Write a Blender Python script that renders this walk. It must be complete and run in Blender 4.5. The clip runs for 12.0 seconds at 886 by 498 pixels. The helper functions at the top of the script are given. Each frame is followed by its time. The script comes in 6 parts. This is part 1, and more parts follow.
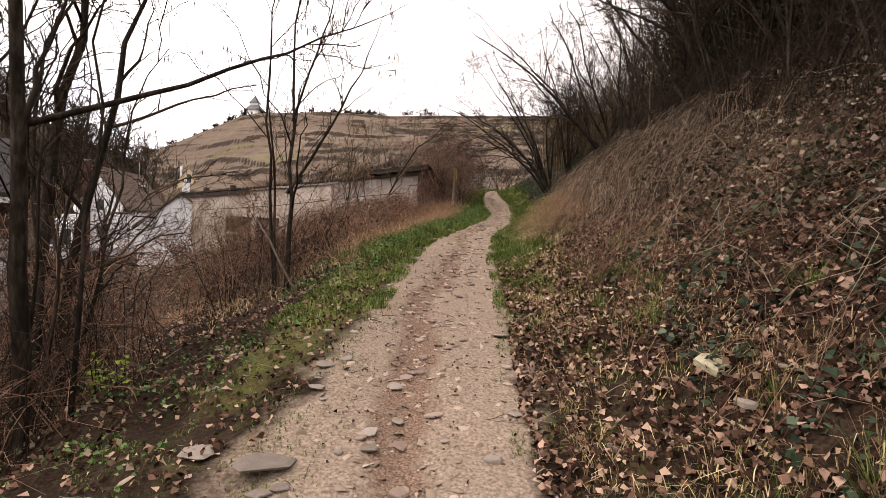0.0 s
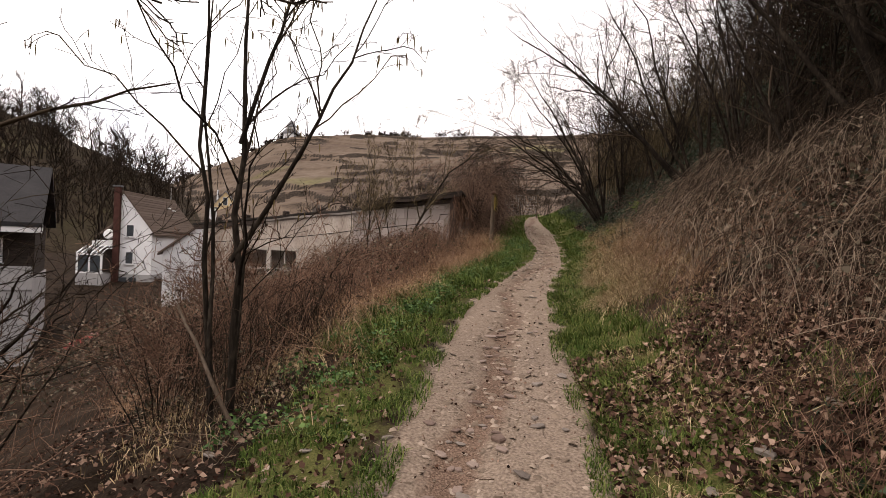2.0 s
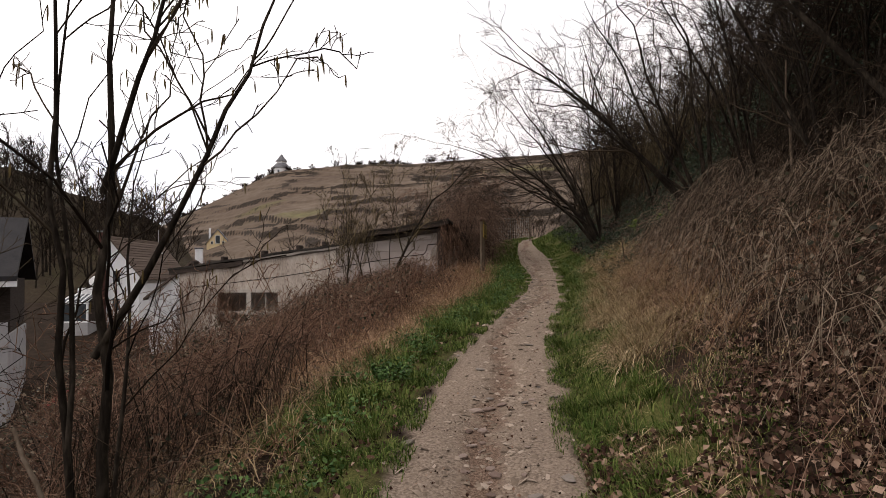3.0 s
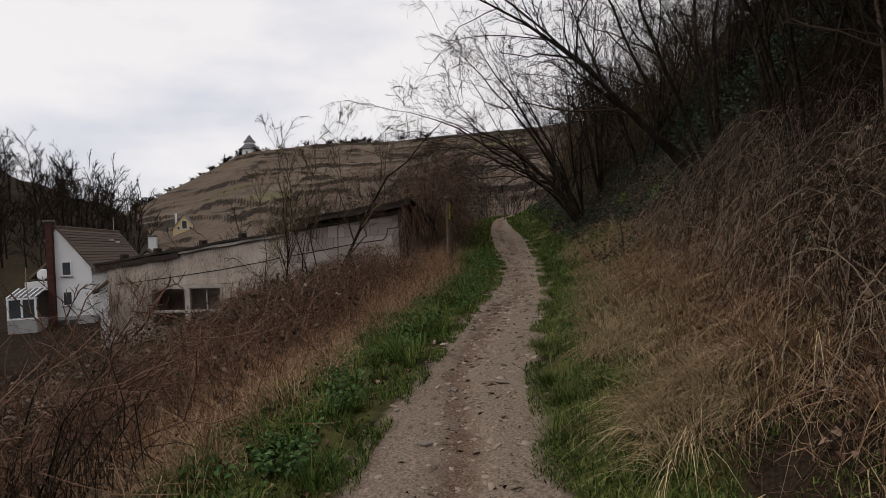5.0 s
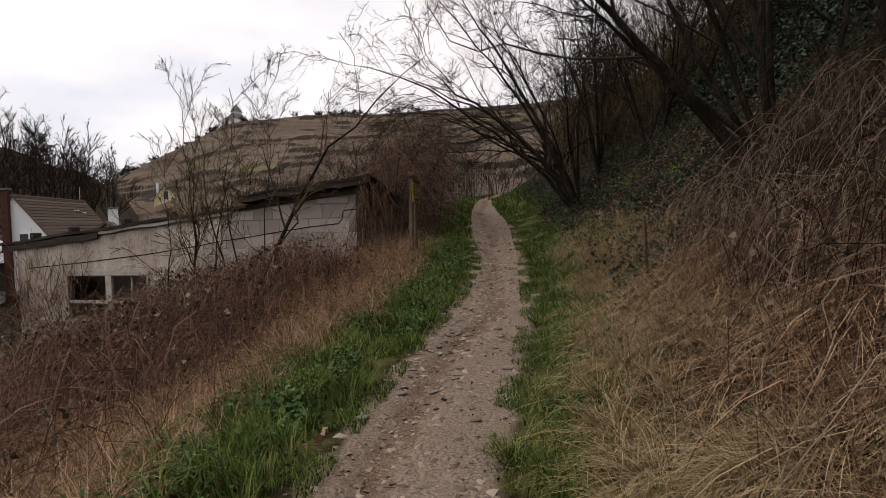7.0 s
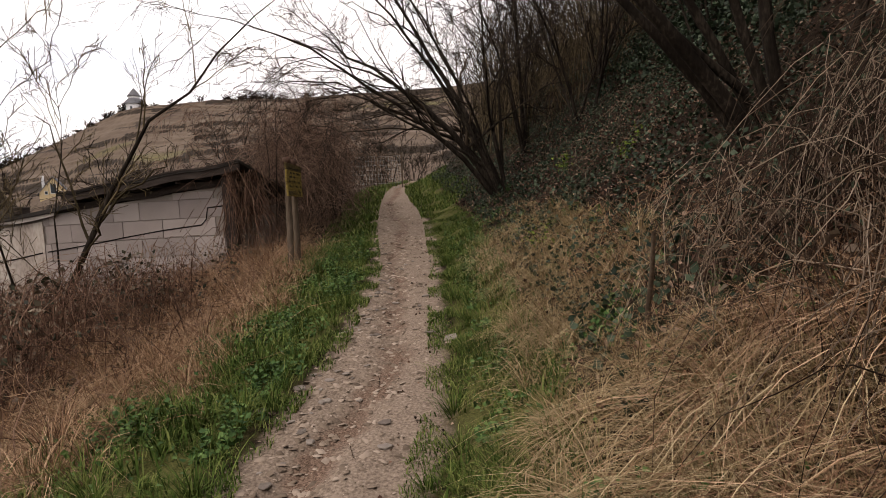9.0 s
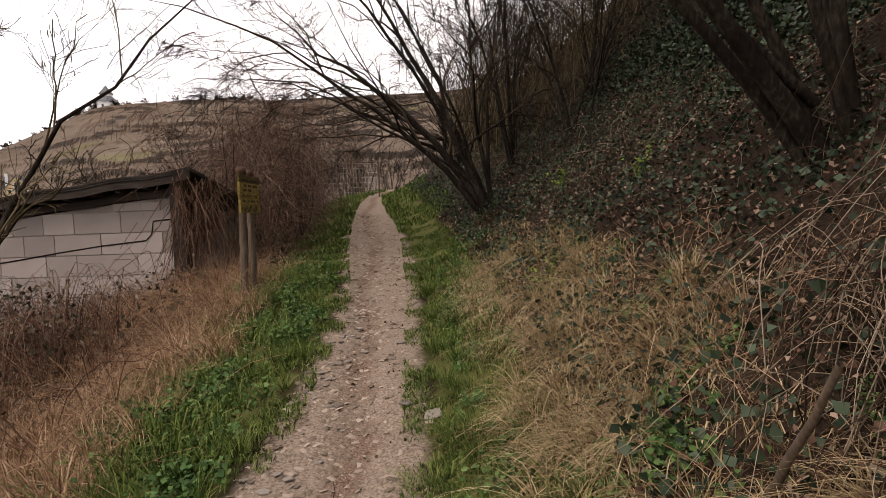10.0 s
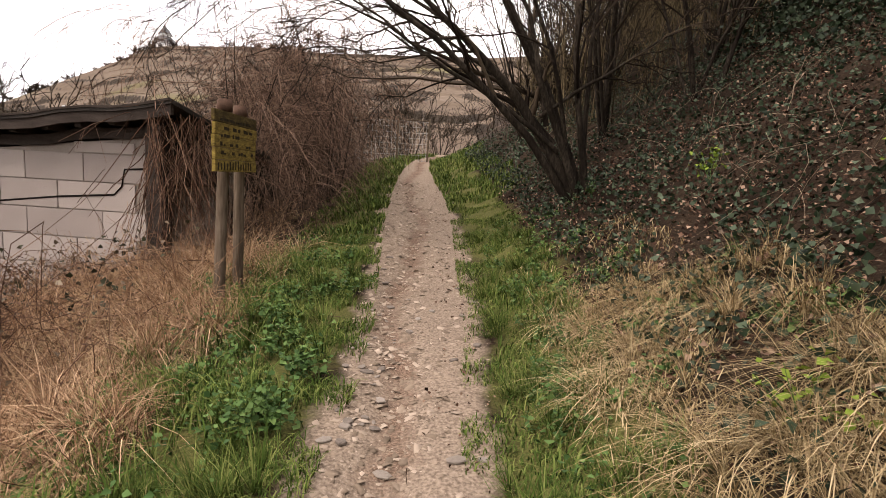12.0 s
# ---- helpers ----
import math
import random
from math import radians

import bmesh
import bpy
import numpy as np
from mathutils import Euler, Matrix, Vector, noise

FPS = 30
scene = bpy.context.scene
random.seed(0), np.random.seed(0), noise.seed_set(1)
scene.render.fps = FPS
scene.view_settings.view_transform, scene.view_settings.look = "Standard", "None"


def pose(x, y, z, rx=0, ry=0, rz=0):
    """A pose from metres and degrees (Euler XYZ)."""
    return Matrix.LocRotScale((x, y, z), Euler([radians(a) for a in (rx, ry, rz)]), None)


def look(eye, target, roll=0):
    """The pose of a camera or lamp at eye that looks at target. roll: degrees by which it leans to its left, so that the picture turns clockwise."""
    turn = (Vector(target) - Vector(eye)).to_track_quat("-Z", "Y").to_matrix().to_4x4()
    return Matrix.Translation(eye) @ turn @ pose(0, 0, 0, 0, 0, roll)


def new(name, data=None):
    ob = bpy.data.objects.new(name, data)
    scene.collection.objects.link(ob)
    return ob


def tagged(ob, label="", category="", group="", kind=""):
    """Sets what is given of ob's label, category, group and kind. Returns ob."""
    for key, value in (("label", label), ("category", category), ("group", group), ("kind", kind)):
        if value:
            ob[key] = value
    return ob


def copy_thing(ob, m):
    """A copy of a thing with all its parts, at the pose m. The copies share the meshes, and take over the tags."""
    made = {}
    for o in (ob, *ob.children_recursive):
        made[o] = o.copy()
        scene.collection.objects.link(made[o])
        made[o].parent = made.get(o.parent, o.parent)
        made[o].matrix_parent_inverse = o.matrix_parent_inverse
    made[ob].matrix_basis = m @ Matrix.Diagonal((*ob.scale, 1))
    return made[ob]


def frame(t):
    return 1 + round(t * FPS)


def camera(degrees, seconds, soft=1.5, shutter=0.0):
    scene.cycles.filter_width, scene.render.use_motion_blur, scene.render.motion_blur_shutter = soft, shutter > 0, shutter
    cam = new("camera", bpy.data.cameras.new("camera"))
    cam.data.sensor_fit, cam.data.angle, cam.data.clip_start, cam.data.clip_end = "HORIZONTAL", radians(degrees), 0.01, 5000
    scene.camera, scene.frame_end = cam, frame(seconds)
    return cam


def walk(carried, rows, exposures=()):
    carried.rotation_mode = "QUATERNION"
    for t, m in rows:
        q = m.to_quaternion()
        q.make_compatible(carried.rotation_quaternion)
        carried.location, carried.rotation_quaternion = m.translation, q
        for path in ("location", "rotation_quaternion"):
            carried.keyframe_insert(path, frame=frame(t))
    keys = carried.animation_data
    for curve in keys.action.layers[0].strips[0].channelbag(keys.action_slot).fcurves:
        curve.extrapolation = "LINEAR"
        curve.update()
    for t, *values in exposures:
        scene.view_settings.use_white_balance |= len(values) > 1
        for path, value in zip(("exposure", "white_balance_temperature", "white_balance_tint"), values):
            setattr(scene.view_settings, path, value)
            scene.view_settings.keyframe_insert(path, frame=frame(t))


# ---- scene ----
cam = camera(76.6, 12.0, 0.7)
ROWS = [
    (0.0, (0.154, -0.092, 1.54), (0.121, 1.906, 1.462), 2.7),
    (0.5, (0.146, 0.545, 1.768), (0.083, 2.542, 1.696), 4.0),
    (1.0, (0.194, 1.292, 1.813), (0.123, 3.29, 1.745), 3.8),
    (1.5, (0.172, 1.94, 1.853), (0.051, 3.935, 1.802), 3.6),
    (2.0, (0.007, 2.62, 2.031), (-0.149, 4.614, 2.019), 2.5),
    (2.5, (0.078, 3.25, 2.177), (-0.096, 5.241, 2.25), 0.5),
    (4.3, (0.311, 5.111, 2.364), (0.226, 7.108, 2.434), -3.0),
    (4.5, (0.312, 5.364, 2.339), (0.229, 7.362, 2.383), -3.0),
    (5.0, (0.401, 5.974, 2.499), (0.337, 7.973, 2.492), -2.7),
    (5.5, (0.577, 6.647, 2.521), (0.545, 8.647, 2.509), -1.2),
    (6.0, (0.662, 7.347, 2.503), (0.629, 9.347, 2.494), -0.6),
    (6.5, (0.77, 7.972, 2.659), (0.741, 9.971, 2.588), -1.8),
    (7.0, (0.879, 8.612, 2.741), (0.846, 10.609, 2.647), -1.5),
    (7.2, (0.892, 8.845, 2.758), (0.859, 10.842, 2.659), -1.4),
    (8.8, (1.335, 10.79, 2.852), (1.536, 12.774, 2.704), -3.0),
    (9.0, (1.343, 11.053, 2.901), (1.577, 13.033, 2.744), -3.2),
    (9.5, (1.418, 11.565, 3.019), (1.737, 13.534, 2.873), -3.8),
    (10.0, (1.46, 12.159, 3.093), (1.774, 14.129, 2.952), -2.2),
    (10.5, (1.396, 12.798, 3.077), (1.669, 14.773, 2.917), 2.4),
    (11.0, (1.421, 13.364, 3.107), (1.655, 15.337, 2.871), 4.2),
    (11.5, (1.456, 14.079, 3.121), (1.65, 16.056, 2.885), 3.7),
    (12.0, (1.509, 14.715, 3.191), (1.689, 16.69, 2.937), 3.1),
]
EXPOSURES = [(0.0, 0.72, 7300, 21), (1.0, 0.64, 7300, 21), (2.0, 0.3, 7200, 20), (2.7, 0.06, 7000, 18), (4.3, -0.7, 6650, 14), (5.5, -0.7, 6650, 14), (7.2, -0.35, 6850, 17), (8.8, 0.05, 7100, 19), (9.5, 0.15, 7100, 19), (10.5, 0.5, 7200, 20), (12.0, 0.95, 7250, 19)]
walk(cam, [(t, look(eye, target, lean)) for t, eye, target, lean in ROWS], EXPOSURES)

# ---- sky and sun: a bright overcast day ----
SUN_ELEV, SUN_AZ = 48.0, -118.0
world = bpy.data.worlds.new("overcast_sky")
scene.world = world
world.use_nodes = True
wn, wl = world.node_tree.nodes, world.node_tree.links
wn.clear()
w_out, w_bg = wn.new("ShaderNodeOutputWorld"), wn.new("ShaderNodeBackground")
w_sky = wn.new("ShaderNodeTexSky")
w_sky.sky_type, w_sky.sun_disc = "NISHITA", False
w_sky.sun_elevation, w_sky.sun_rotation = radians(SUN_ELEV), radians(SUN_AZ)
w_scale = wn.new("ShaderNodeMix")
w_scale.data_type, w_scale.blend_type = "RGBA", "MULTIPLY"
w_scale.inputs[0].default_value = 1.0
w_scale.inputs[7].default_value = (0.09, 0.09, 0.09, 1)
w_co, w_map, w_noise, w_ramp = (wn.new("ShaderNodeTexCoord"), wn.new("ShaderNodeMapping"), wn.new("ShaderNodeTexNoise"), wn.new("ShaderNodeValToRGB"))
w_map.inputs["Scale"].default_value = (1.6, 1.6, 4.5)
w_noise.inputs["Scale"].default_value, w_noise.inputs["Detail"].default_value = 1.5, 5.0
w_ramp.color_ramp.elements[0].position, w_ramp.color_ramp.elements[0].color = 0.36, (0.86, 0.91, 1.0, 1)
w_ramp.color_ramp.elements[1].position, w_ramp.color_ramp.elements[1].color = 0.56, (1.18, 1.18, 1.17, 1)
w_mix = wn.new("ShaderNodeMix")
w_mix.data_type = "RGBA"
w_mix.inputs[0].default_value = 0.86
wl.new(w_sky.outputs[0], w_scale.inputs[6])
wl.new(w_co.outputs["Generated"], w_map.inputs[0])
wl.new(w_map.outputs[0], w_noise.inputs["Vector"])
wl.new(w_noise.outputs["Fac"], w_ramp.inputs[0])
wl.new(w_scale.outputs[2], w_mix.inputs[6])
wl.new(w_ramp.outputs[0], w_mix.inputs[7])
wl.new(w_mix.outputs[2], w_bg.inputs["Color"])
w_bg.inputs["Strength"].default_value = 1.35
wl.new(w_bg.outputs[0], w_out.inputs[0])

sun_data = bpy.data.lights.new("sun", "SUN")
sun_data.energy, sun_data.angle, sun_data.color = 1.2, radians(20), (1.0, 0.96, 0.9)
sun = new("sun", sun_data)
sun.matrix_world = look((40 * math.sin(radians(SUN_AZ)), 40 * math.cos(radians(SUN_AZ)), 45), (0, 0, 0))

# ---- materials ----
def mat(name, stops, rough=0.85, scale=4.0, fine=60.0, fine_amount=0.35, bump=0.3, bump_dist=0.01, random_by="", spread=0.5, metal=0.0, stretch=(1, 1, 1), gloss=0.05):
    """A procedural surface: a ramp of colours over a coarse noise, broken by a fine noise and, with random_by, by piece ('island' or 'object')."""
    m = bpy.data.materials.new(name)
    m.use_nodes = True
    n, l = m.node_tree.nodes, m.node_tree.links
    b = n["Principled BSDF"]
    b.inputs["Roughness"].default_value, b.inputs["Metallic"].default_value = rough, metal
    b.inputs["Specular IOR Level"].default_value = gloss
    co, mp = n.new("ShaderNodeTexCoord"), n.new("ShaderNodeMapping")
    mp.inputs["Scale"].default_value = stretch
    l.new(co.outputs["Object"], mp.inputs[0])
    big, small, ramp = n.new("ShaderNodeTexNoise"), n.new("ShaderNodeTexNoise"), n.new("ShaderNodeValToRGB")
    big.inputs["Scale"].default_value, big.inputs["Detail"].default_value = scale, 4.0
    small.inputs["Scale"].default_value, small.inputs["Detail"].default_value = fine, 3.0
    l.new(mp.outputs[0], big.inputs["Vector"])
    l.new(mp.outputs[0], small.inputs["Vector"])
    mix = n.new("ShaderNodeMix")
    mix.inputs[0].default_value = fine_amount
    l.new(big.outputs["Fac"], mix.inputs[2])
    l.new(small.outputs["Fac"], mix.inputs[3])
    value = mix.outputs[0]
    if random_by:
        src = n.new("ShaderNodeNewGeometry" if random_by == "island" else "ShaderNodeObjectInfo")
        blend = n.new("ShaderNodeMix")
        blend.inputs[0].default_value = spread
        l.new(value, blend.inputs[2])
        l.new(src.outputs["Random Per Island" if random_by == "island" else "Random"], blend.inputs[3])
        value = blend.outputs[0]
    els = ramp.color_ramp.elements
    lo, hi = (0.12, 0.88) if random_by else (0.3, 0.7)
    while len(els) < len(stops):
        els.new(0.5)
    for i, c in enumerate(stops):
        els[i].position, els[i].color = lo + (hi - lo) * i / (len(stops) - 1), (*c, 1)
    l.new(value, ramp.inputs[0])
    l.new(ramp.outputs[0], b.inputs["Base Color"])
    if bump:
        bp = n.new("ShaderNodeBump")
        bp.inputs["Strength"].default_value, bp.inputs["Distance"].default_value = bump, bump_dist
        l.new(small.outputs["Fac"], bp.inputs["Height"])
        l.new(bp.outputs[0], b.inputs["Normal"])
    return m


def masked(m, layers):
    """Blend further colours over a mat() by named vertex masks, their edges broken by noise: (mask, dark, light, noise scale)."""
    n, l = m.node_tree.nodes, m.node_tree.links
    b = n["Principled BSDF"]
    current = b.inputs["Base Color"].links[0].from_socket
    co = [x for x in n if x.type == "TEX_COORD"][0]
    for mask, dark, light, scale in layers:
        at, nz, ad, sm, rp, mx = (n.new("ShaderNodeAttribute"), n.new("ShaderNodeTexNoise"), n.new("ShaderNodeMath"), n.new("ShaderNodeMapRange"), n.new("ShaderNodeValToRGB"), n.new("ShaderNodeMix"))
        at.attribute_name = mask
        nz.inputs["Scale"].default_value, nz.inputs["Detail"].default_value, nz.inputs["Roughness"].default_value = scale, 6.0, 0.65
        l.new(co.outputs["Object"], nz.inputs["Vector"])
        ad.operation = "ADD"
        l.new(at.outputs["Fac"], ad.inputs[0])
        l.new(nz.outputs["Fac"], ad.inputs[1])
        sm.inputs[1].default_value, sm.inputs[2].default_value = 0.85, 1.12
        l.new(ad.outputs[0], sm.inputs[0])
        rp.color_ramp.elements[0].position, rp.color_ramp.elements[0].color = 0.35, (*dark, 1)
        rp.color_ramp.elements[1].position, rp.color_ramp.elements[1].color = 0.68, (*light, 1)
        n2 = n.new("ShaderNodeTexNoise")
        n2.inputs["Scale"].default_value, n2.inputs["Detail"].default_value = scale * 26, 6.0
        l.new(co.outputs["Object"], n2.inputs["Vector"])
        l.new(n2.outputs["Fac"], rp.inputs[0])
        mx.data_type = "RGBA"
        l.new(sm.outputs[0], mx.inputs[0])
        l.new(current, mx.inputs[6])
        l.new(rp.outputs[0], mx.inputs[7])
        current = mx.outputs[2]
    l.new(current, b.inputs["Base Color"])
    return m


# Base soil is near black: the shade under the undergrowth is put into its colour.
M_SOIL = masked(mat("shaded_soil_and_path", [(0.007, 0.0045, 0.003), (0.022, 0.0145, 0.0095), (0.055, 0.037, 0.025)], 0.95, 1.5, 45, 0.5, 0.6, 0.02),
                [("turf", (0.05, 0.055, 0.016), (0.12, 0.115, 0.04), 3.0),
                 ("path", (0.14, 0.104, 0.078), (0.30, 0.235, 0.18), 2.2),
                 ("rut", (0.075, 0.046, 0.032), (0.24, 0.165, 0.12), 3.0)])
M_HILL = masked(mat("vineyard_slope", [(0.07, 0.048, 0.036), (0.11, 0.082, 0.06), (0.155, 0.12, 0.09)], 0.95, 0.03, 0.35, 0.45, 0.4, 0.5),
                [("green", (0.09, 0.092, 0.035), (0.155, 0.145, 0.055), 0.02), ("terrace", (0.02, 0.016, 0.012), (0.055, 0.042, 0.032), 0.08)])
M_WOOD_HILL = mat("winter_wood_floor", [(0.022, 0.016, 0.011), (0.04, 0.03, 0.02), (0.055, 0.05, 0.025)], 0.95, 0.12, 2.0, 0.5, 0.5, 0.3)
M_BLOCK = mat("concrete_block", [(0.14, 0.116, 0.104), (0.285, 0.243, 0.219), (0.41, 0.356, 0.322)], 0.92, 1.6, 90, 0.5, 0.7, 0.008, "object", 0.3)
M_RENDER = mat("old_render", [(0.10, 0.08, 0.063), (0.30, 0.25, 0.21), (0.42, 0.365, 0.31), (0.50, 0.445, 0.385)], 0.93, 1.6, 24, 0.4, 0.5, 0.008, stretch=(1, 1, 0.35))
M_MORTAR = mat("mortar", [(0.16, 0.135, 0.115), (0.25, 0.215, 0.185)], 0.95, 4, 80, 0.5, 0.5, 0.005)
M_DARKWOOD = mat("weathered_dark_timber", [(0.018, 0.014, 0.012), (0.04, 0.031, 0.026), (0.07, 0.056, 0.047)], 0.85, 3, 40, 0.5, 0.5, 0.006, stretch=(1, 1, 6))
M_FELT = mat("roofing_felt", [(0.014, 0.012, 0.011), (0.034, 0.03, 0.026), (0.075, 0.066, 0.057)], 0.9, 1.5, 50, 0.4, 0.4, 0.006)
M_PALEWOOD = mat("greyed_paint_wood", [(0.24, 0.21, 0.18), (0.42, 0.38, 0.33)], 0.8, 4, 60, 0.4, 0.3, 0.003)
M_POST = mat("greyed_post_wood", [(0.045, 0.032, 0.023), (0.10, 0.074, 0.053), (0.18, 0.14, 0.105)], 0.88, 5, 60, 0.5, 0.6, 0.005, stretch=(1, 1, 0.12))
M_VOID = mat("dark_interior", [(0.006, 0.005, 0.005), (0.012, 0.01, 0.009)], 0.9, 3, 20, 0.4, 0)
M_WHITE = mat("white_plaster", [(0.62, 0.62, 0.62), (0.74, 0.74, 0.73)], 0.9, 0.6, 12, 0.3, 0.2, 0.005)
M_CREAM = mat("cream_plaster", [(0.60, 0.47, 0.27), (0.70, 0.56, 0.34)], 0.9, 0.6, 12, 0.3, 0)
M_GREYPL = mat("grey_plinth", [(0.26, 0.25, 0.25), (0.36, 0.35, 0.34)], 0.9, 1, 12, 0.3, 0.2, 0.005)
M_TILE = mat("brown_roof_tile", [(0.075, 0.055, 0.045), (0.12, 0.09, 0.072), (0.16, 0.125, 0.10)], 0.85, 0.8, 14, 0.4, 0.3, 0.01, "object", 0.4)
M_SLATE = mat("grey_slate", [(0.09, 0.09, 0.095), (0.16, 0.16, 0.165)], 0.7, 1, 12, 0.4, 0.2, 0.01)
M_DARKSLATE = mat("dark_slate", [(0.022, 0.021, 0.022), (0.045, 0.043, 0.043)], 0.7, 1, 12, 0.4, 0.2, 0.01)
M_BRICKRED = mat("dark_red_brick", [(0.05, 0.022, 0.018), (0.085, 0.04, 0.032)], 0.9, 3, 20, 0.4, 0.3, 0.01)
M_FRAME = mat("white_frame", [(0.66, 0.66, 0.65), (0.76, 0.76, 0.75)], 0.5, 3, 30, 0.3, 0)
M_GLASS = mat("dark_window_glass", [(0.03, 0.035, 0.04), (0.06, 0.07, 0.075)], 0.08, 1, 4, 0.3, 0, gloss=0.5)
M_METAL = mat("galvanised_wire", [(0.22, 0.22, 0.22), (0.36, 0.36, 0.35)], 0.5, 6, 60, 0.4, 0, metal=0.7)
M_SIGN = mat("faded_yellow_board", [(0.05, 0.036, 0.014), (0.19, 0.135, 0.038), (0.36, 0.27, 0.07)], 0.85, 14, 50, 0.45, 0.4, 0.003, stretch=(1, 1, 3))
M_SIGN_DARK = mat("darkened_yellow_board", [(0.025, 0.018, 0.01), (0.07, 0.05, 0.02), (0.16, 0.115, 0.04)], 0.85, 9, 50, 0.45, 0.4, 0.003, stretch=(1, 1, 3))
M_INK = mat("dark_lettering", [(0.02, 0.015, 0.01), (0.05, 0.04, 0.025)], 0.9, 9, 50, 0.4, 0)
M_RUST = mat("rusty_tin", [(0.05, 0.03, 0.022), (0.11, 0.065, 0.045)], 0.75, 14, 80, 0.4, 0.4, 0.002)
M_STONE = mat("slate_stone", [(0.10, 0.08, 0.068), (0.21, 0.178, 0.15), (0.32, 0.28, 0.24)], 0.85, 7, 60, 0.4, 0.5, 0.004, "object", 0.5)
M_SHARD = mat("reddish_slate", [(0.10, 0.066, 0.052), (0.20, 0.145, 0.118), (0.34, 0.27, 0.225)], 0.85, 7, 60, 0.4, 0.5, 0.004, "object", 0.5)
M_PALE = mat("lichened_stone", [(0.26, 0.245, 0.16), (0.40, 0.375, 0.26)], 0.9, 9, 60, 0.4, 0.5, 0.004)
M_GRAVEL = mat("slate_gravel", [(0.10, 0.074, 0.054), (0.225, 0.172, 0.128), (0.42, 0.34, 0.27)], 0.88, 7, 60, 0.3, 0, 0, "island", 0.6)
M_BARK = mat("bark", [(0.006, 0.0045, 0.0035), (0.02, 0.0155, 0.0115), (0.065, 0.052, 0.039)], 0.92, 6, 40, 0.5, 0.6, 0.008, stretch=(1, 1, 0.3))
# Lower stops darkened past bare wood, to hold the deep shade inside thickets.
M_TWIG = mat("shade_dark_twigs", [(0.005, 0.0035, 0.0025), (0.02, 0.014, 0.0095), (0.075, 0.055, 0.037)], 0.9, 1.2, 30, 0.2, 0, 0, "island", 0.5)
M_REDTWIG = mat("reddish_twigs", [(0.012, 0.006, 0.004), (0.125, 0.07, 0.047), (0.36, 0.235, 0.165)], 0.9, 1.2, 30, 0.2, 0, 0, "island", 0.5)
M_GREYTWIG = mat("grey_bramble_canes", [(0.008, 0.005, 0.0035), (0.06, 0.038, 0.025), (0.36, 0.28, 0.205)], 0.85, 1.2, 30, 0.2, 0, 0, "island", 0.7)
M_CANE = mat("brown_vine_canes", [(0.0225, 0.0125, 0.009), (0.104, 0.064, 0.0448), (0.3024, 0.2016, 0.1456)], 0.9, 1.2, 30, 0.2, 0, 0, "island", 0.6)
M_OLIVE = mat("lichened_olive_stems", [(0.02, 0.015, 0.008), (0.08, 0.06, 0.032), (0.22, 0.17, 0.10)], 0.9, 1.2, 30, 0.2, 0, 0, "island", 0.6)
M_CATKIN = mat("catkins", [(0.09, 0.062, 0.025), (0.16, 0.12, 0.05)], 0.9, 8, 80, 0.4, 0, 0, "island", 0.4)
M_GRASS = mat("green_grass", [(0.014, 0.028, 0.006), (0.064, 0.105, 0.021), (0.25, 0.265, 0.085)], 0.75, 1.3, 20, 0.15, 0, 0, "island", 0.55)
M_HERB = mat("nettle_leaves", [(0.016, 0.04, 0.010), (0.05, 0.105, 0.026), (0.14, 0.22, 0.065)], 0.65, 1.3, 20, 0.15, 0, 0, "island", 0.55, gloss=0.15)
M_STRAW = mat("dry_grass", [(0.055, 0.036, 0.016), (0.26, 0.185, 0.095), (0.64, 0.51, 0.31)], 0.85, 1.0, 20, 0.15, 0, 0, "island", 0.55)
M_RUSSET = mat("dry_russet_stalks", [(0.03, 0.014, 0.008), (0.27, 0.155, 0.088), (0.68, 0.48, 0.31)], 0.88, 1.0, 20, 0.15, 0, 0, "island", 0.6)
M_LITTER = mat("dead_leaves", [(0.006, 0.0035, 0.0025), (0.045, 0.023, 0.016), (0.15, 0.085, 0.058), (0.40, 0.28, 0.205)], 0.85, 1.0, 20, 0.1, 0, 0, "island", 0.7)
M_IVY = mat("ivy_leaves", [(0.004, 0.009, 0.004), (0.016, 0.03, 0.013), (0.075, 0.10, 0.06)], 0.6, 1.0, 20, 0.15, 0, 0, "island", 0.6, gloss=0.2)
M_BRLEAF = mat("bramble_leaves", [(0.007, 0.007, 0.004), (0.038, 0.038, 0.018), (0.12, 0.085, 0.06), (0.26, 0.21, 0.145)], 0.6, 1.0, 20, 0.15, 0, 0, "island", 0.65, gloss=0.15)
M_FRESH = mat("fresh_green_leaves", [(0.10, 0.15, 0.02), (0.20, 0.27, 0.045)], 0.6, 6, 30, 0.3, 0, 0, "island", 0.5)
M_CAR = mat("white_car_paint", [(0.66, 0.67, 0.69), (0.72, 0.73, 0.74)], 0.3, 2, 20, 0.2, 0, gloss=0.5)
M_TYRE = mat("black_rubber", [(0.015, 0.015, 0.015), (0.03, 0.03, 0.03)], 0.8, 4, 40, 0.3, 0)

# ---- mesh helpers ----
rng = np.random.default_rng(11)


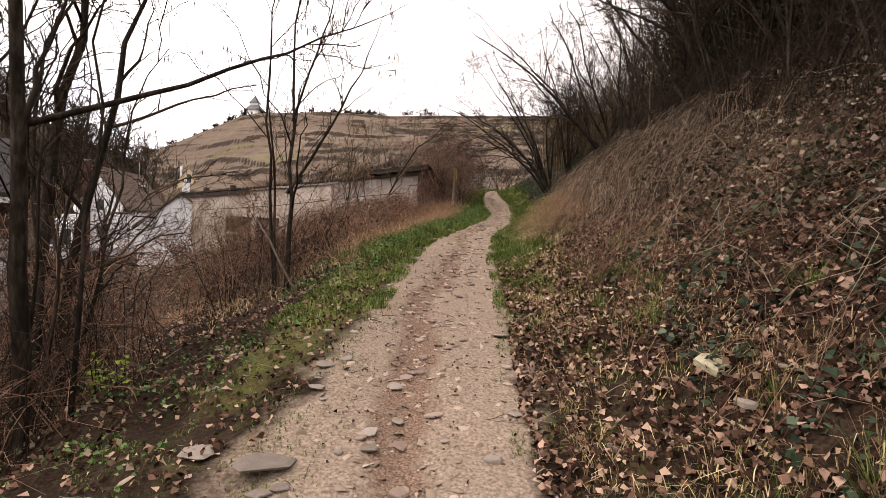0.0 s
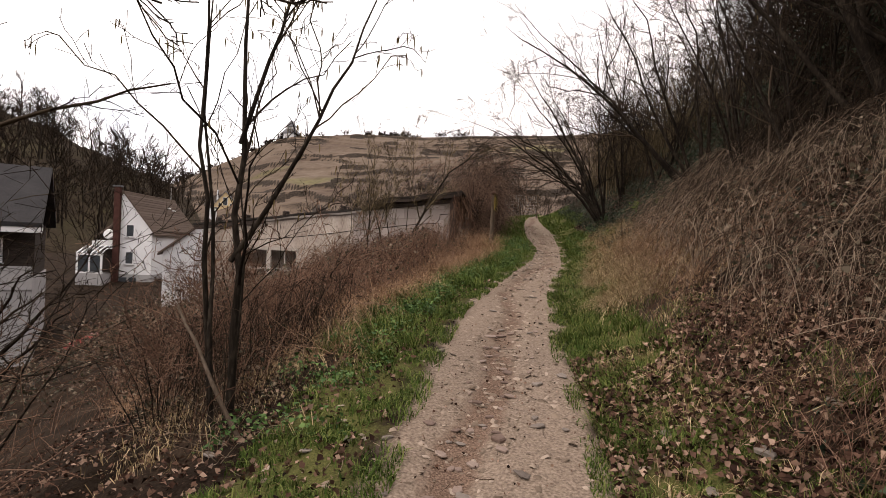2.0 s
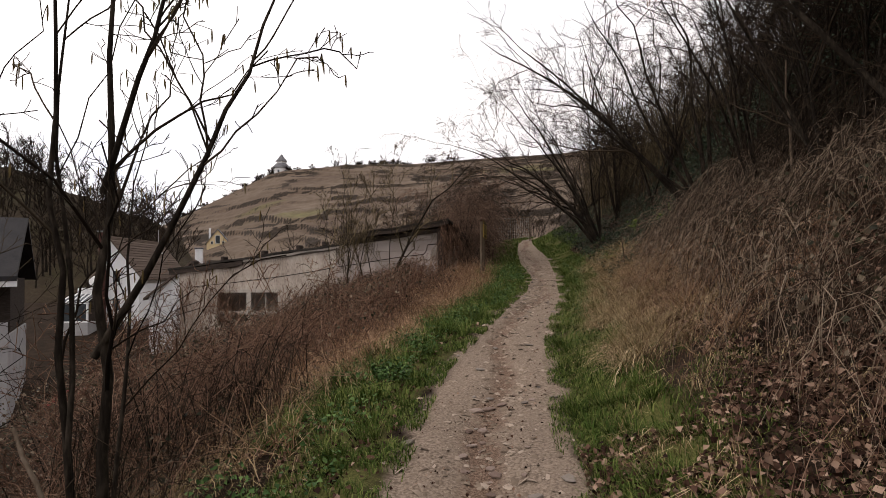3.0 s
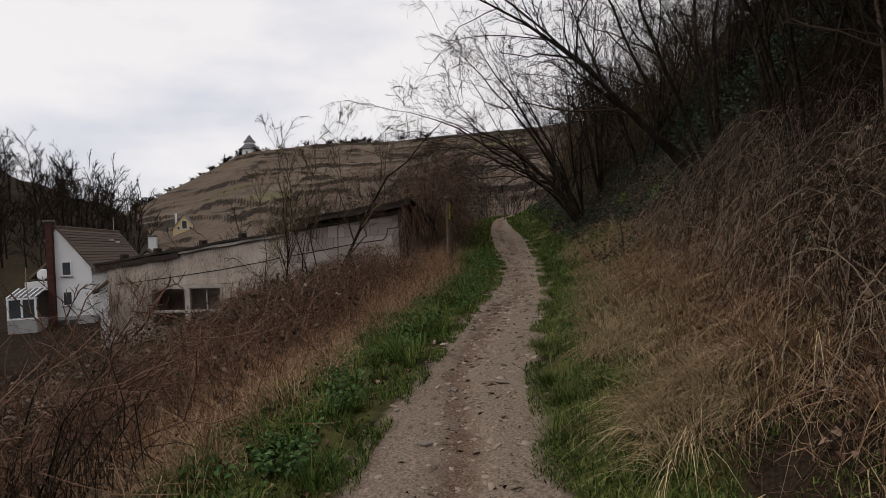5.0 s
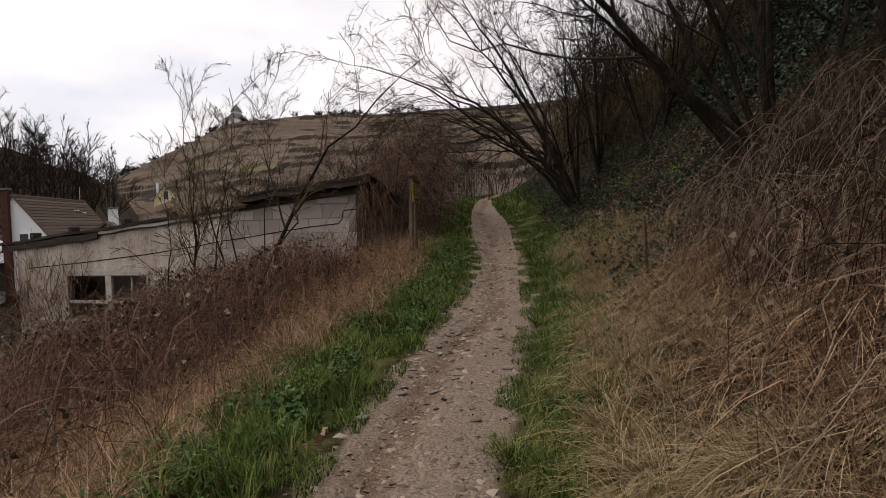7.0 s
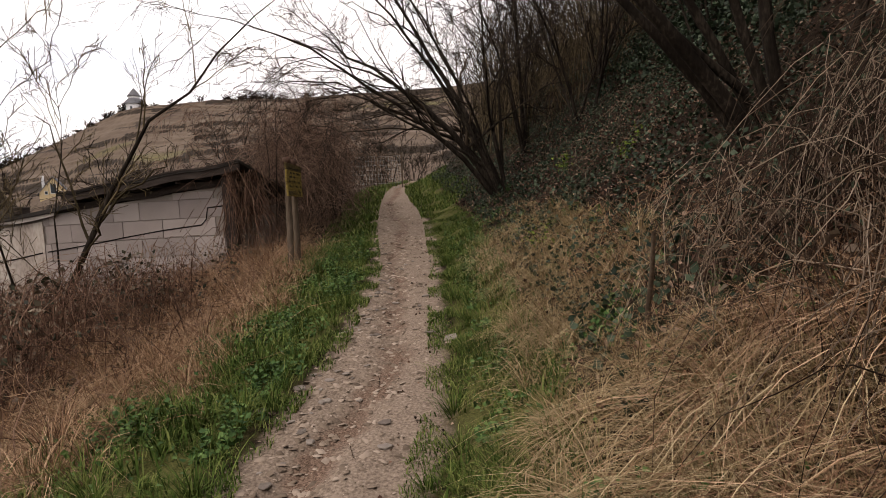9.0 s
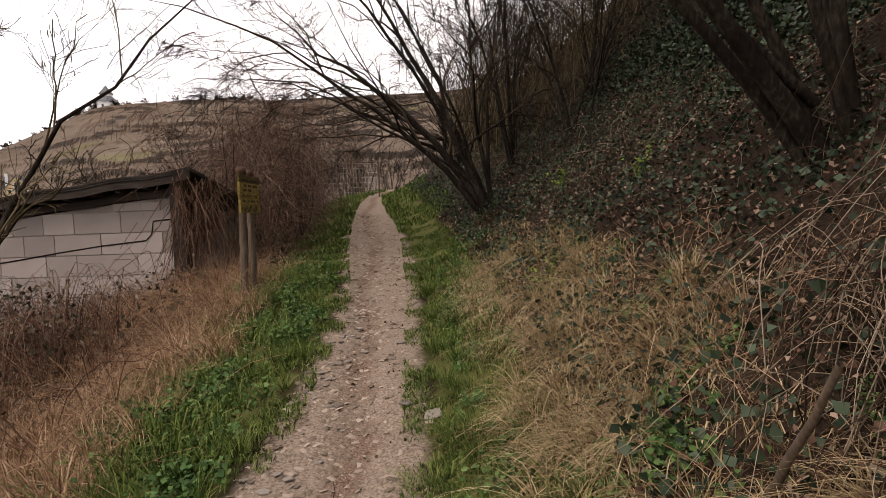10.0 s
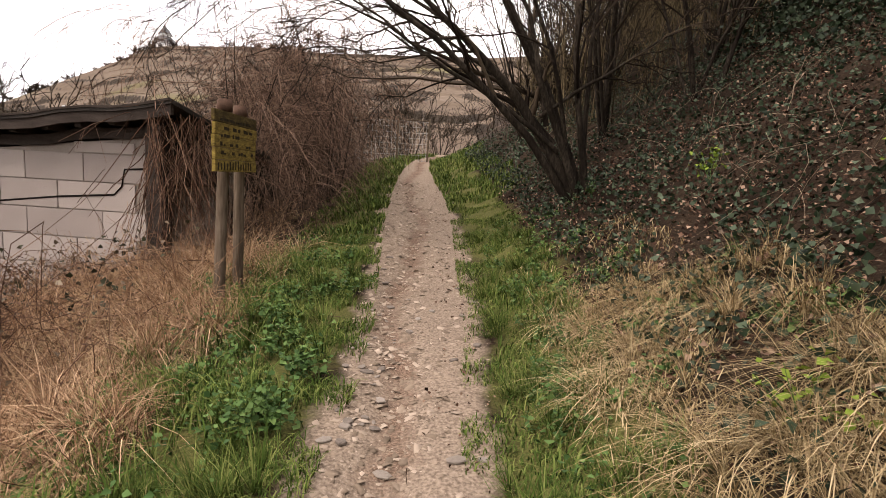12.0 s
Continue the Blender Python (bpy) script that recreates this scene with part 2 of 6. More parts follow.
def np_mesh(name, verts, quads=None, tris=None, smooth=False):
    me = bpy.data.meshes.new(name)
    verts = np.asarray(verts, np.float32)
    nq, nt = (0 if quads is None else len(quads)), (0 if tris is None else len(tris))
    me.vertices.add(len(verts))
    me.vertices.foreach_set("co", verts.ravel())
    loops = np.concatenate([np.asarray(f, np.int32).ravel() for f in (quads, tris) if f is not None and len(f)])
    me.loops.add(len(loops))
    me.loops.foreach_set("vertex_index", loops)
    me.polygons.add(nq + nt)
    me.polygons.foreach_set("loop_start", np.concatenate([np.arange(nq) * 4, nq * 4 + np.arange(nt) * 3]).astype(np.int32))
    if smooth:
        me.polygons.foreach_set("use_smooth", np.ones(nq + nt, bool))
    me.update(calc_edges=True)
    return me


def thing(name, me, material, parent=None, label="", category="", group="", kind=""):
    ob = new(name, me)
    if material and not me.materials:
        me.materials.append(material)
    if parent:
        ob.parent = parent
    return tagged(ob, label, category, group, kind)


def part(name, bm, material, parent, label="", smooth=False):
    me = bpy.data.meshes.new(name)
    bm.to_mesh(me)
    bm.free()
    if smooth:
        for p in me.polygons:
            p.use_smooth = True
    return thing(name, me, material, parent, label)


def empty(name, m, label, category, group="", kind=""):
    ob = new(name)
    ob.matrix_basis = m
    return tagged(ob, label, category, group, kind)


def box_bm(x0, x1, y0, y1, z0, z1, bevel=0.0, bm=None):
    bm = bm or bmesh.new()
    made = bmesh.ops.create_cube(bm, size=1.0)["verts"]
    for v in made:
        v.co = Vector((x0 + (v.co.x + 0.5) * (x1 - x0), y0 + (v.co.y + 0.5) * (y1 - y0), z0 + (v.co.z + 0.5) * (z1 - z0)))
    if bevel:
        edges = list({e for v in made for e in v.link_edges})
        bmesh.ops.bevel(bm, geom=edges, offset=bevel, segments=1, affect="EDGES")
    return bm


def tubes(paths, radii, sides=3):
    """Vertices and quads of tapering tubes along paths (N, K, 3) with radii (N, K)."""
    paths = np.asarray(paths, float)
    n, k, _ = paths.shape
    tan = np.gradient(paths, axis=1)
    tan /= np.linalg.norm(tan, axis=2, keepdims=True) + 1e-9
    ref = np.where(np.abs(tan[:, :1, 2:3]) > 0.9, np.array([1.0, 0, 0]), np.array([0, 0, 1.0]))
    u = np.cross(tan, np.broadcast_to(ref, tan.shape))
    u /= np.linalg.norm(u, axis=2, keepdims=True) + 1e-9
    v = np.cross(tan, u)
    a = np.arange(sides) * 2 * np.pi / sides
    ring = (u[:, :, None, :] * np.cos(a)[None, None, :, None] + v[:, :, None, :] * np.sin(a)[None, None, :, None]) * np.asarray(radii)[:, :, None, None]
    verts = (paths[:, :, None, :] + ring).reshape(-1, 3)
    idx = np.arange(n * k * sides).reshape(n, k, sides)
    a0, a1 = idx[:, :-1, :], idx[:, 1:, :]
    quads = np.stack([a0, np.roll(a0, -1, 2), np.roll(a1, -1, 2), a1], -1).reshape(-1, 4)
    return verts, quads


class Heap:
    """Gathers pieces of geometry into one mesh."""
    def __init__(self):
        self.v, self.q, self.t, self.n = [], [], [], 0

    def add(self, verts, quads=None, tris=None):
        if quads is not None and len(quads):
            self.q.append(np.asarray(quads) + self.n)
        if tris is not None and len(tris):
            self.t.append(np.asarray(tris) + self.n)
        self.v.append(np.asarray(verts, float))
        self.n += len(verts)
        return self

    def mesh(self, name, smooth=False):
        return np_mesh(name, np.concatenate(self.v), np.concatenate(self.q) if self.q else None, np.concatenate(self.t) if self.t else None, smooth)


# ---- lie of the land ----
EDGE_Y = [-6, 0, 2.2, 3.1, 4.1, 6.1, 8, 9.5, 11, 12.5, 14.4, 15.5, 16.8, 17.8, 18.8, 20, 22.6, 25, 27, 29, 30.6, 34, 38]
EDGE_L = [-0.9, -0.75, -0.67, -0.6, -0.58, -0.48, -0.4, -0.3, 0.0, 0.28, 0.66, 0.93, 1.1, 1.24, 1.29, 1.29, 1.27, 1.33, 1.45, 1.62, 1.9, 3.0, 6.0]
EDGE_R = [0.55, 0.6, 0.59, 0.58, 0.62, 0.74, 0.76, 0.9, 1.04, 1.27, 1.68, 1.82, 1.95, 2.06, 2.2, 2.27, 2.46, 2.54, 2.47, 2.45, 2.56, 3.9, 7.2]
PROF_Y = [-8, 0, 1.9, 3.2, 5.3, 6.6, 8.0, 9.6, 10.8, 12.0, 13.4, 14.7, 15.8, 17.4, 19.2, 21.7, 25, 28, 31, 34, 40, 90]
PROF_Z = [-1.1, 0.03, 0.33, 0.55, 0.80, 0.95, 1.10, 1.26, 1.37, 1.47, 1.58, 1.68, 1.80, 1.95, 2.11, 2.36, 2.76, 3.2, 3.65, 3.95, 4.3, 6.0]


def bumps(x, y, wave, seed):
    """Smooth cheap noise of about -1 to 1."""
    out = 0
    for i in range(4):
        a = seed * 1.7 + i * 2.4
        w = wave * (0.62 ** i)
        out = out + np.sin((x * math.cos(a) + y * math.sin(a)) * 6.283 / w + a * 5 + 1.3 * np.sin((x * math.sin(a) - y * math.cos(a)) * 6.283 / (w * 1.9) + seed)) * 0.7 ** i
    return out / 2.0


def soft(x, k):
    """A rounded max(x, 0)."""
    return 0.5 * (x + np.sqrt(x * x + k * k))


def path_z(y):
    y = np.asarray(y, float)
    return sum(np.interp(y + o, PROF_Y, PROF_Z) for o in (-0.7, -0.35, 0, 0.35, 0.7)) / 5


def sides(x, y):
    return np.interp(y, EDGE_Y, EDGE_L) - x, x - np.interp(y, EDGE_Y, EDGE_R)


def ground(x, y):
    x, y = np.asarray(x, float), np.asarray(y, float)
    dl, dr = sides(x, y)
    k = np.clip((y - 7) / 11, 0, 1)
    k = k * k * (3 - 2 * k)
    steep = 0.55 * (1 - k) + 0.24 * k
    fall = 0.1 * np.clip(dl, 0, 0.9) + steep * (soft(dl - 1.1, 0.5) - soft(-1.1, 0.5))
    fall = fall + 0.85 * (soft(dl - 13.2, 1.5) - soft(-13.2, 1.5)) * k
    floor_drop = path_z(y) - np.clip(-6.6 + 0.115 * (y - 22), -7.6, -1.5)
    fall = np.where(fall > floor_drop - 1.5, floor_drop - 1.5 * np.exp(-(fall - floor_drop + 1.5) / 1.5), fall)
    fall = np.where(dl > 0, fall, 0)
    kr = np.clip((y - 13) / 6, 0, 1)
    rise = 0.12 * np.clip(dr, 0, 0.5) + (0.74 - 0.12 * kr) * (soft(dr - 0.42, 0.35) - soft(-0.42, 0.35)) + 0.18 * (soft(dr - 3.2, 1.0) - soft(-3.2, 1.0))
    rise = np.where(rise > 30, 30 + (rise - 30) * 0.25, rise)
    rise = np.where(dr > 0, rise, 0)
    z = path_z(y) - fall + rise
    inside = np.clip(np.minimum(-dl, -dr) / 0.25, 0, 1)
    off = np.clip(np.maximum(dl, dr) / 0.6, 0, 1)
    z = z + 0.012 * bumps(x, y, 0.7, 2) * inside + 0.05 * bumps(x, y, 1.1, 5) * off + 0.12 * bumps(x, y, 3.7, 8) * np.clip(np.maximum(dl, dr) / 2.5, 0, 1)
    mid = 0.5 * (np.interp(y, EDGE_Y, EDGE_L) + np.interp(y, EDGE_Y, EDGE_R))
    rut_x = mid - 0.08 + 0.12 * np.sin(y * 0.9) - 0.05 * np.cos(y * 2.3)
    z = z - 0.045 * np.exp(-((x - rut_x) / 0.16) ** 2) * inside
    return z


def stretch_axis(lo, hi, step, far_lo, far_hi, growth=1.13):
    core = list(np.arange(lo, hi + 1e-6, step))
    s, v = step, core[-1]
    while v < far_hi:
        s *= growth
        v += s
        core.append(v)
    s, v = step, core[0]
    while v > far_lo:
        s *= growth
        v -= s
        core.insert(0, v)
    return np.array(core)


gx, gy = stretch_axis(-3.2, 5.2, 0.055, -900, 900), stretch_axis(-0.5, 27, 0.075, -600, 1500)
GX, GY = np.meshgrid(gx, gy, indexing="ij")
GZ = ground(GX, GY)
gi = np.arange(GX.size).reshape(GX.shape)
ground_mesh = np_mesh("ground", np.stack([GX, GY, GZ], -1).reshape(-1, 3),
                      np.stack([gi[:-1, :-1], gi[1:, :-1], gi[1:, 1:], gi[:-1, 1:]], -1).reshape(-1, 4), None, True)
DL, DR = sides(GX, GY)
inner = np.minimum(-DL, -DR)
m_path = np.clip(0.52 + inner / (0.35 + 0.75 * np.clip((6.5 - GY) / 3, 0, 1) * (inner < 0)) + 0.10 * bumps(GX, GY, 0.9, 3), 0, 1)
m_turf = np.where(DL > DR, np.clip(1.0 - np.abs(DL - 0.45) / 0.75, 0, 1), np.clip(1.0 - np.abs(DR - 0.4) / 0.7, 0, 1)) * 0.9
m_turf = m_turf * np.where(DL > DR, np.clip((GY - 1.0) / 4.0, 0.42, 1), np.clip((GY - 3.0) / 3.0, 0.45, 1))
mid_line = 0.5 * (np.interp(GY, EDGE_Y, EDGE_L) + np.interp(GY, EDGE_Y, EDGE_R))
m_rut = np.exp(-((GX - (mid_line - 0.08 + 0.12 * np.sin(GY * 0.9) - 0.05 * np.cos(GY * 2.3))) / 0.2) ** 2) * (0.6 + 0.22 * np.clip((9 - GY) / 3, 0, 1)) * (inner > 0)
for key, data in (("path", m_path), ("turf", m_turf), ("rut", m_rut)):
    ground_mesh.attributes.new(key, "FLOAT", "POINT").data.foreach_set("value", data.astype(np.float32).ravel())
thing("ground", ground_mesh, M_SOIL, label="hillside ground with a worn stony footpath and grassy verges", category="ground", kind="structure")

# ---- the terraced vineyard hill across the valley ----
SKY_A = [-1.6, -0.95, -0.70, -0.63, -0.556, -0.473, -0.40, -0.37, -0.33, -0.248, -0.147, -0.016, 0.12, 0.3, 0.6, 1.1]
SKY_E = [0.01, 0.02, 0.05, 0.08, 0.11, 0.147, 0.180, 0.188, 0.190, 0.195, 0.193, 0.198, 0.203, 0.22, 0.24, 0.25]
RIM = 270.0


def hill(a, r):
    """Height of the far slope by direction and depth from the walk."""
    top = 2.5 + RIM * np.interp(a, SKY_A, SKY_E)
    foot = -5.0 + 9.0 * np.clip((a + 0.45) / 0.5, 0, 1)
    s = np.clip((r - 48) / (RIM - 48), 0, 1)
    z = foot + (top - foot) * (0.5 * s + 0.5 * s * s) + 0.8 * bumps(a * 160, r, 60, 4) * np.clip(s * 5, 0, 1) * (1 - s)
    return z - 0.10 * np.clip(r - RIM, 0, 400)


ha = np.linspace(-1.5, 0.75, 420)
hr = np.concatenate([np.arange(46, RIM + 1, 1.1), [RIM + 12, RIM + 45, 400, 600]])
HA, HR = np.meshgrid(ha, hr, indexing="ij")
HZ = hill(HA, HR)
STEP = 5.4
phase = HZ / STEP + 0.9 * bumps(HA * 170, HZ * 3, 90, 7) + 0.25 * bumps(HA * 170, HZ * 3, 24, 9)
frac = phase - np.floor(phase)
lift = np.where(frac < 0.16, frac / 0.16 * 0.45, 0.45 + (frac - 0.16) / 0.84 * 0.55) - frac
keep = np.clip((HR - 60) / 30, 0, 1) * np.clip((RIM + 2 - HR) / 10, 0, 1) * np.clip(0.8 + 0.6 * bumps(HA * 190, HZ * 4, 70, 12), 0, 1)
HZ2 = HZ + lift * STEP * keep
hi_ = np.arange(HA.size).reshape(HA.shape)
hill_mesh = np_mesh("vineyard_hill", np.stack([0.58 + HA * HR, 6.65 + HR, HZ2], -1).reshape(-1, 3),
                    np.stack([hi_[:-1, :-1], hi_[1:, :-1], hi_[1:, 1:], hi_[:-1, 1:]], -1).reshape(-1, 4))
for key, data in (("terrace", (frac < 0.2) * keep * 0.9), ("green", np.clip(0.05 + 0.4 * bumps(HA * 200, HR, 110, 15), 0, 0.6))):
    hill_mesh.attributes.new(key, "FLOAT", "POINT").data.foreach_set("value", data.astype(np.float32).ravel())
thing("backdrop_hill", hill_mesh, M_HILL, label="brown terraced vineyard hill with dark dry-stone walls", category="hill", kind="structure")

# ---- the wooded hillside that closes the valley ----
wa, wr = np.linspace(-2.6, -0.52, 120), np.linspace(62, 190, 60)
WA, WR = np.meshgrid(wa, wr, indexing="ij")
w_top = 2.5 + 105 * np.interp(WA, [-2.6, -1.2, -0.85, -0.81, -0.71, -0.61, -0.57, -0.52], [0.32, 0.26, 0.16, 0.135, 0.10, 0.068, 0.04, -0.05])
WZ = -5 + (w_top + 5) * np.clip((WR - 66) / 45, 0, 1.25) + 1.2 * bumps(WA * 90, WR, 30, 3)
wi = np.arange(WA.size).reshape(WA.shape)
wood_mesh = np_mesh("wooded_hill", np.stack([0.58 + WA * WR, 6.65 + WR, WZ], -1).reshape(-1, 3),
                    np.stack([wi[:-1, :-1], wi[1:, :-1], wi[1:, 1:], wi[:-1, 1:]], -1).reshape(-1, 4), None, True)
thing("backdrop_wooded_hill", wood_mesh, M_WOOD_HILL, label="steep hillside covered in dark bare winter woodland", category="hill", kind="structure")

# ---- the concrete-block shed beside the path ----
SHED_A, SHED_B = Vector((-1.15, 21.44, 0)), Vector((-11.1, 23.85, 0))
shed_dir = (SHED_B - SHED_A).normalized()
SHED_L = (SHED_B - SHED_A).length
shed = empty("shed", Matrix.Translation((SHED_A.x, SHED_A.y, 0)) @ Matrix.Rotation(math.atan2(-shed_dir.y, -shed_dir.x), 4, "Z"),
             "derelict grey concrete-block shed with a dark sloping felt roof", "shed")
# local frame: x runs from 0 at the path end to -SHED_L, y into the shed


def shed_top(x):
    return 3.48 + 0.102 * x


WIN = (-8.62, -5.93, 0.42, 1.67)
COURSE = 0.335
DEPTH = 1.9


def shed_walls():
    bm = bmesh.new()
    def wall_piece(x0, x1, z0, z1a, z1b, y0=0.03, y1=0.24):
        vs = [bm.verts.new(c) for c in ((x0, y0, z0), (x1, y0, z0), (x1, y0, z1b), (x0, y0, z1a), (x0, y1, z0), (x1, y1, z0), (x1, y1, z1b), (x0, y1, z1a))]
        for f in ((0, 1, 2, 3), (5, 4, 7, 6), (4, 0, 3, 7), (1, 5, 6, 2), (3, 2, 6, 7), (4, 5, 1, 0)):
            bm.faces.new([vs[i] for i in f])
    wall_piece(-SHED_L, WIN[0], -0.6, shed_top(-SHED_L), shed_top(WIN[0]))
    wall_piece(WIN[0], WIN[1], -0.6, WIN[2], WIN[2])
    wall_piece(WIN[0], WIN[1], WIN[3], shed_top(WIN[0]), shed_top(WIN[1]))
    wall_piece(WIN[1], 0, -0.6, shed_top(WIN[1]), shed_top(0))
    part("wall", bm, M_MORTAR, shed)
    part("wall", box_bm(-0.24, 0, 0.245, DEPTH, 0.2, 3.1), M_RENDER, shed)
    part("wall", box_bm(-SHED_L, -SHED_L + 0.24, 0.245, DEPTH, -0.8, 1.6), M_RENDER, shed)
    part("wall", box_bm(-SHED_L, 0, DEPTH, DEPTH + 0.24, -0.6, 1.6), M_RENDER, shed)


shed_walls()


def shed_render_skin():
    """The patch of old render that hides the blocks on the lower two thirds."""
    def skin(x0, x1, z0, za, zb):
        bm = bmesh.new()
        vs = [bm.verts.new(c) for c in ((x0, 0.0, z0), (x1, 0.0, z0), (x1, 0.0, zb), (x0, 0.0, za), (x0, 0.045, z0), (x1, 0.045, z0), (x1, 0.045, zb), (x0, 0.045, za))]
        for f in ((0, 1, 2, 3), (5, 4, 7, 6), (4, 0, 3, 7), (1, 5, 6, 2), (3, 2, 6, 7), (4, 5, 1, 0)):
            bm.faces.new([vs[i] for i in f])
        part("render_coat", bm, M_RENDER, shed, "stained and cracked grey render")
    g = 0.10
    skin(-SHED_L, WIN[0], -0.5, shed_top(-SHED_L) - g, shed_top(WIN[0]) - g)
    skin(WIN[0], WIN[1], WIN[3], shed_top(WIN[0]) - g, shed_top(WIN[1]) - g)
    skin(WIN[0], WIN[1], -0.5, WIN[2], WIN[2])
    skin(WIN[1], -3.75, -0.5, shed_top(WIN[1]) - g, shed_top(-3.75) - g)


shed_render_skin()


def shed_roof():
    # low part: a sagging felt edge with a strip of timber
    def slab(name, x0, x1, y0, y1, lift0, lift1, thick, material, label=""):
        bm = bmesh.new()
        n = 10
        rows = []
        for i in range(n + 1):
            x = x0 + (x1 - x0) * i / n
            sag = -0.02 * math.sin(i * 1.7)
            z = shed_top(x) + lift0 + (lift1 - lift0) * i / n + sag
            rows.append([bm.verts.new((x, y, z + dz)) for y, dz in ((y0, 0), (y1, -0.5 if y1 > 1 else 0), (y1, (-0.5 if y1 > 1 else 0) - thick), (y0, -thick))])
        for a, b in zip(rows, rows[1:]):
            for j in range(4):
                bm.faces.new((a[j], b[j], b[(j + 1) % 4], a[(j + 1) % 4]))
        bm.faces.new(rows[0][::-1])
        bm.faces.new(rows[-1])
        bmesh.ops.recalc_face_normals(bm, faces=bm.faces)
        return part(name, bm, material, shed, label)
    slab("roof", -SHED_L - 0.45, -2.95, -0.12, DEPTH + 0.4, 0.10, 0.10, 0.07, M_FELT, "thin dark felt roof with a sagging edge")
    slab("fascia", -SHED_L - 0.40, -7.4, -0.10, -0.05, 0.02, 0.00, 0.17, M_DARKWOOD)
    slab("fascia", -7.4, -3.4, -0.08, -0.05, 0.03, 0.03, 0.08, M_PALEWOOD)
    slab("roof", -3.1, 0.34, -0.32, DEPTH + 0.1, 0.33, 0.33, 0.05, M_FELT, "raised dark felt roof")
    slab("fascia", -3.05, 0.32, -0.30, -0.25, 0.275, 0.275, 0.11, M_DARKWOOD)
    slab("drip_edge", -3.08, 0.33, -0.335, -0.322, 0.338, 0.338, 0.025, M_DARKWOOD)
    slab("rafter_plate", -3.05, 0.2, -0.02, 0.2, 0.13, 0.13, 0.12, M_DARKWOOD)
    for i in range(8):
        x = -3.0 + i * 0.42
        bm = box_bm(x, x + 0.09, -0.24, 0.6, shed_top(x) + 0.135, shed_top(x) + 0.27, 0.008)
        part("rafter", bm, M_DARKWOOD, shed)
    part("gable_board", box_bm(0.05, 0.11, -0.2, 1.0, 2.9, 3.42, 0.01), M_DARKWOOD, shed)
    part("corner_post", box_bm(-0.10, 0.12, -0.16, 0.02, 0.9, 3.6, 0.015), M_DARKWOOD, shed)
    for x in (-9.6, -8.3, -6.6, -5.2, -4.2):
        part("roof_weight", box_bm(x, x + 0.14, -0.14, 0.12, shed_top(x) + 0.09, shed_top(x) + 0.25, 0.02), M_DARKWOOD, shed)


shed_roof()


def shed_window():
    win = empty("window", Matrix.Identity(4), "", "")
    win.parent = shed
    x0, x1, z0, z1 = WIN
    part("frame", box_bm(x0, x1, -0.02, 0.07, z1 - 0.09, z1 + 0.02, 0.008), M_PALEWOOD, win)
    part("frame", box_bm(x0, x0 + 0.08, -0.02, 0.07, z0, z1 - 0.092, 0.008), M_PALEWOOD, win)
    part("frame", box_bm(x1 - 0.08, x1, -0.02, 0.07, z0, z1 - 0.092, 0.008), M_PALEWOOD, win)
    part("mullion", box_bm(-7.3, -7.1, -0.025, 0.06, z0, z1 - 0.092, 0.008), M_PALEWOOD, win)
    part("transom", box_bm(x0 + 0.082, x1 - 0.082, -0.015, 0.05, z0 + 0.42, z0 + 0.50, 0.006), M_PALEWOOD, win)
    part("lintel", box_bm(x0 - 0.2, x1 + 0.9, -0.012, 0.03, z1 + 0.03, z1 + 0.20, 0.008), M_RENDER, shed)
    part("broken_lath", box_bm(-6.6, -6.56, 0.10, 0.13, z0 + 0.2, z1 - 0.15), M_PALEWOOD, win)


shed_window()


def shed_blocks():
    shared = {}
    courses = int((3.6 + 0.3) / COURSE)
    r = random.Random(5)
    for c in range(courses):
        z0 = -0.1 + c * COURSE
        x = 0.0 if c % 2 else -0.35
        while x > -3.75:
            size = r.choice((0.52, 0.78, 1.02))
            a, b = max(x - size, -3.75), min(x, -0.002)
            x -= size
            if b - a < 0.06:
                continue
            top = min(z0 + COURSE, shed_top(a) + 0.02)
            if top - z0 < 0.07:
                continue
            key = (round(b - a, 2), round(top - z0, 2))
            if key not in shared:
                bm = box_bm(0, key[0] - 0.008, 0, 0.06, 0, key[1] - 0.008, 0.005)
                me = bpy.data.meshes.new("block")
                bm.to_mesh(me)
                bm.free()
                me.materials.append(M_BLOCK)
                shared[key] = me
            ob = new("block", shared[key])
            ob.parent = shed
            ob.matrix_basis = pose(a + 0.004, 0.012 + r.uniform(-0.005, 0.004), z0 + 0.004, r.uniform(-0.3, 0.3), 0, 0)


shed_blocks()


def shed_crack():
    """The stepped settlement crack across the blocks."""
    pts = [(-3.7, 2.43), (-2.9, 2.52), (-2.1, 2.63), (-1.35, 2.72), (-0.62, 2.78), (-0.52, 2.88), (-0.48, 3.08), (-0.2, 3.10), (-0.02, 3.12)]
    p = np.array([[(x, 0.007, z) for x, z in pts]])
    thing("crack", np_mesh("crack", *tubes(p, np.full((1, len(pts)), 0.011), 4)), M_VOID, shed, "dark stepped crack")
    p = np.array([[(x, -0.002, z) for x, z in ((-9.9, 1.78), (-8.0, 1.93), (-6.0, 2.12), (-4.4, 2.32), (-3.8, 2.42))]])
    thing("crack", np_mesh("crack", *tubes(p, np.full((1, 5), 0.012), 4)), M_VOID, shed, "long dark crack in the render")


shed_crack()

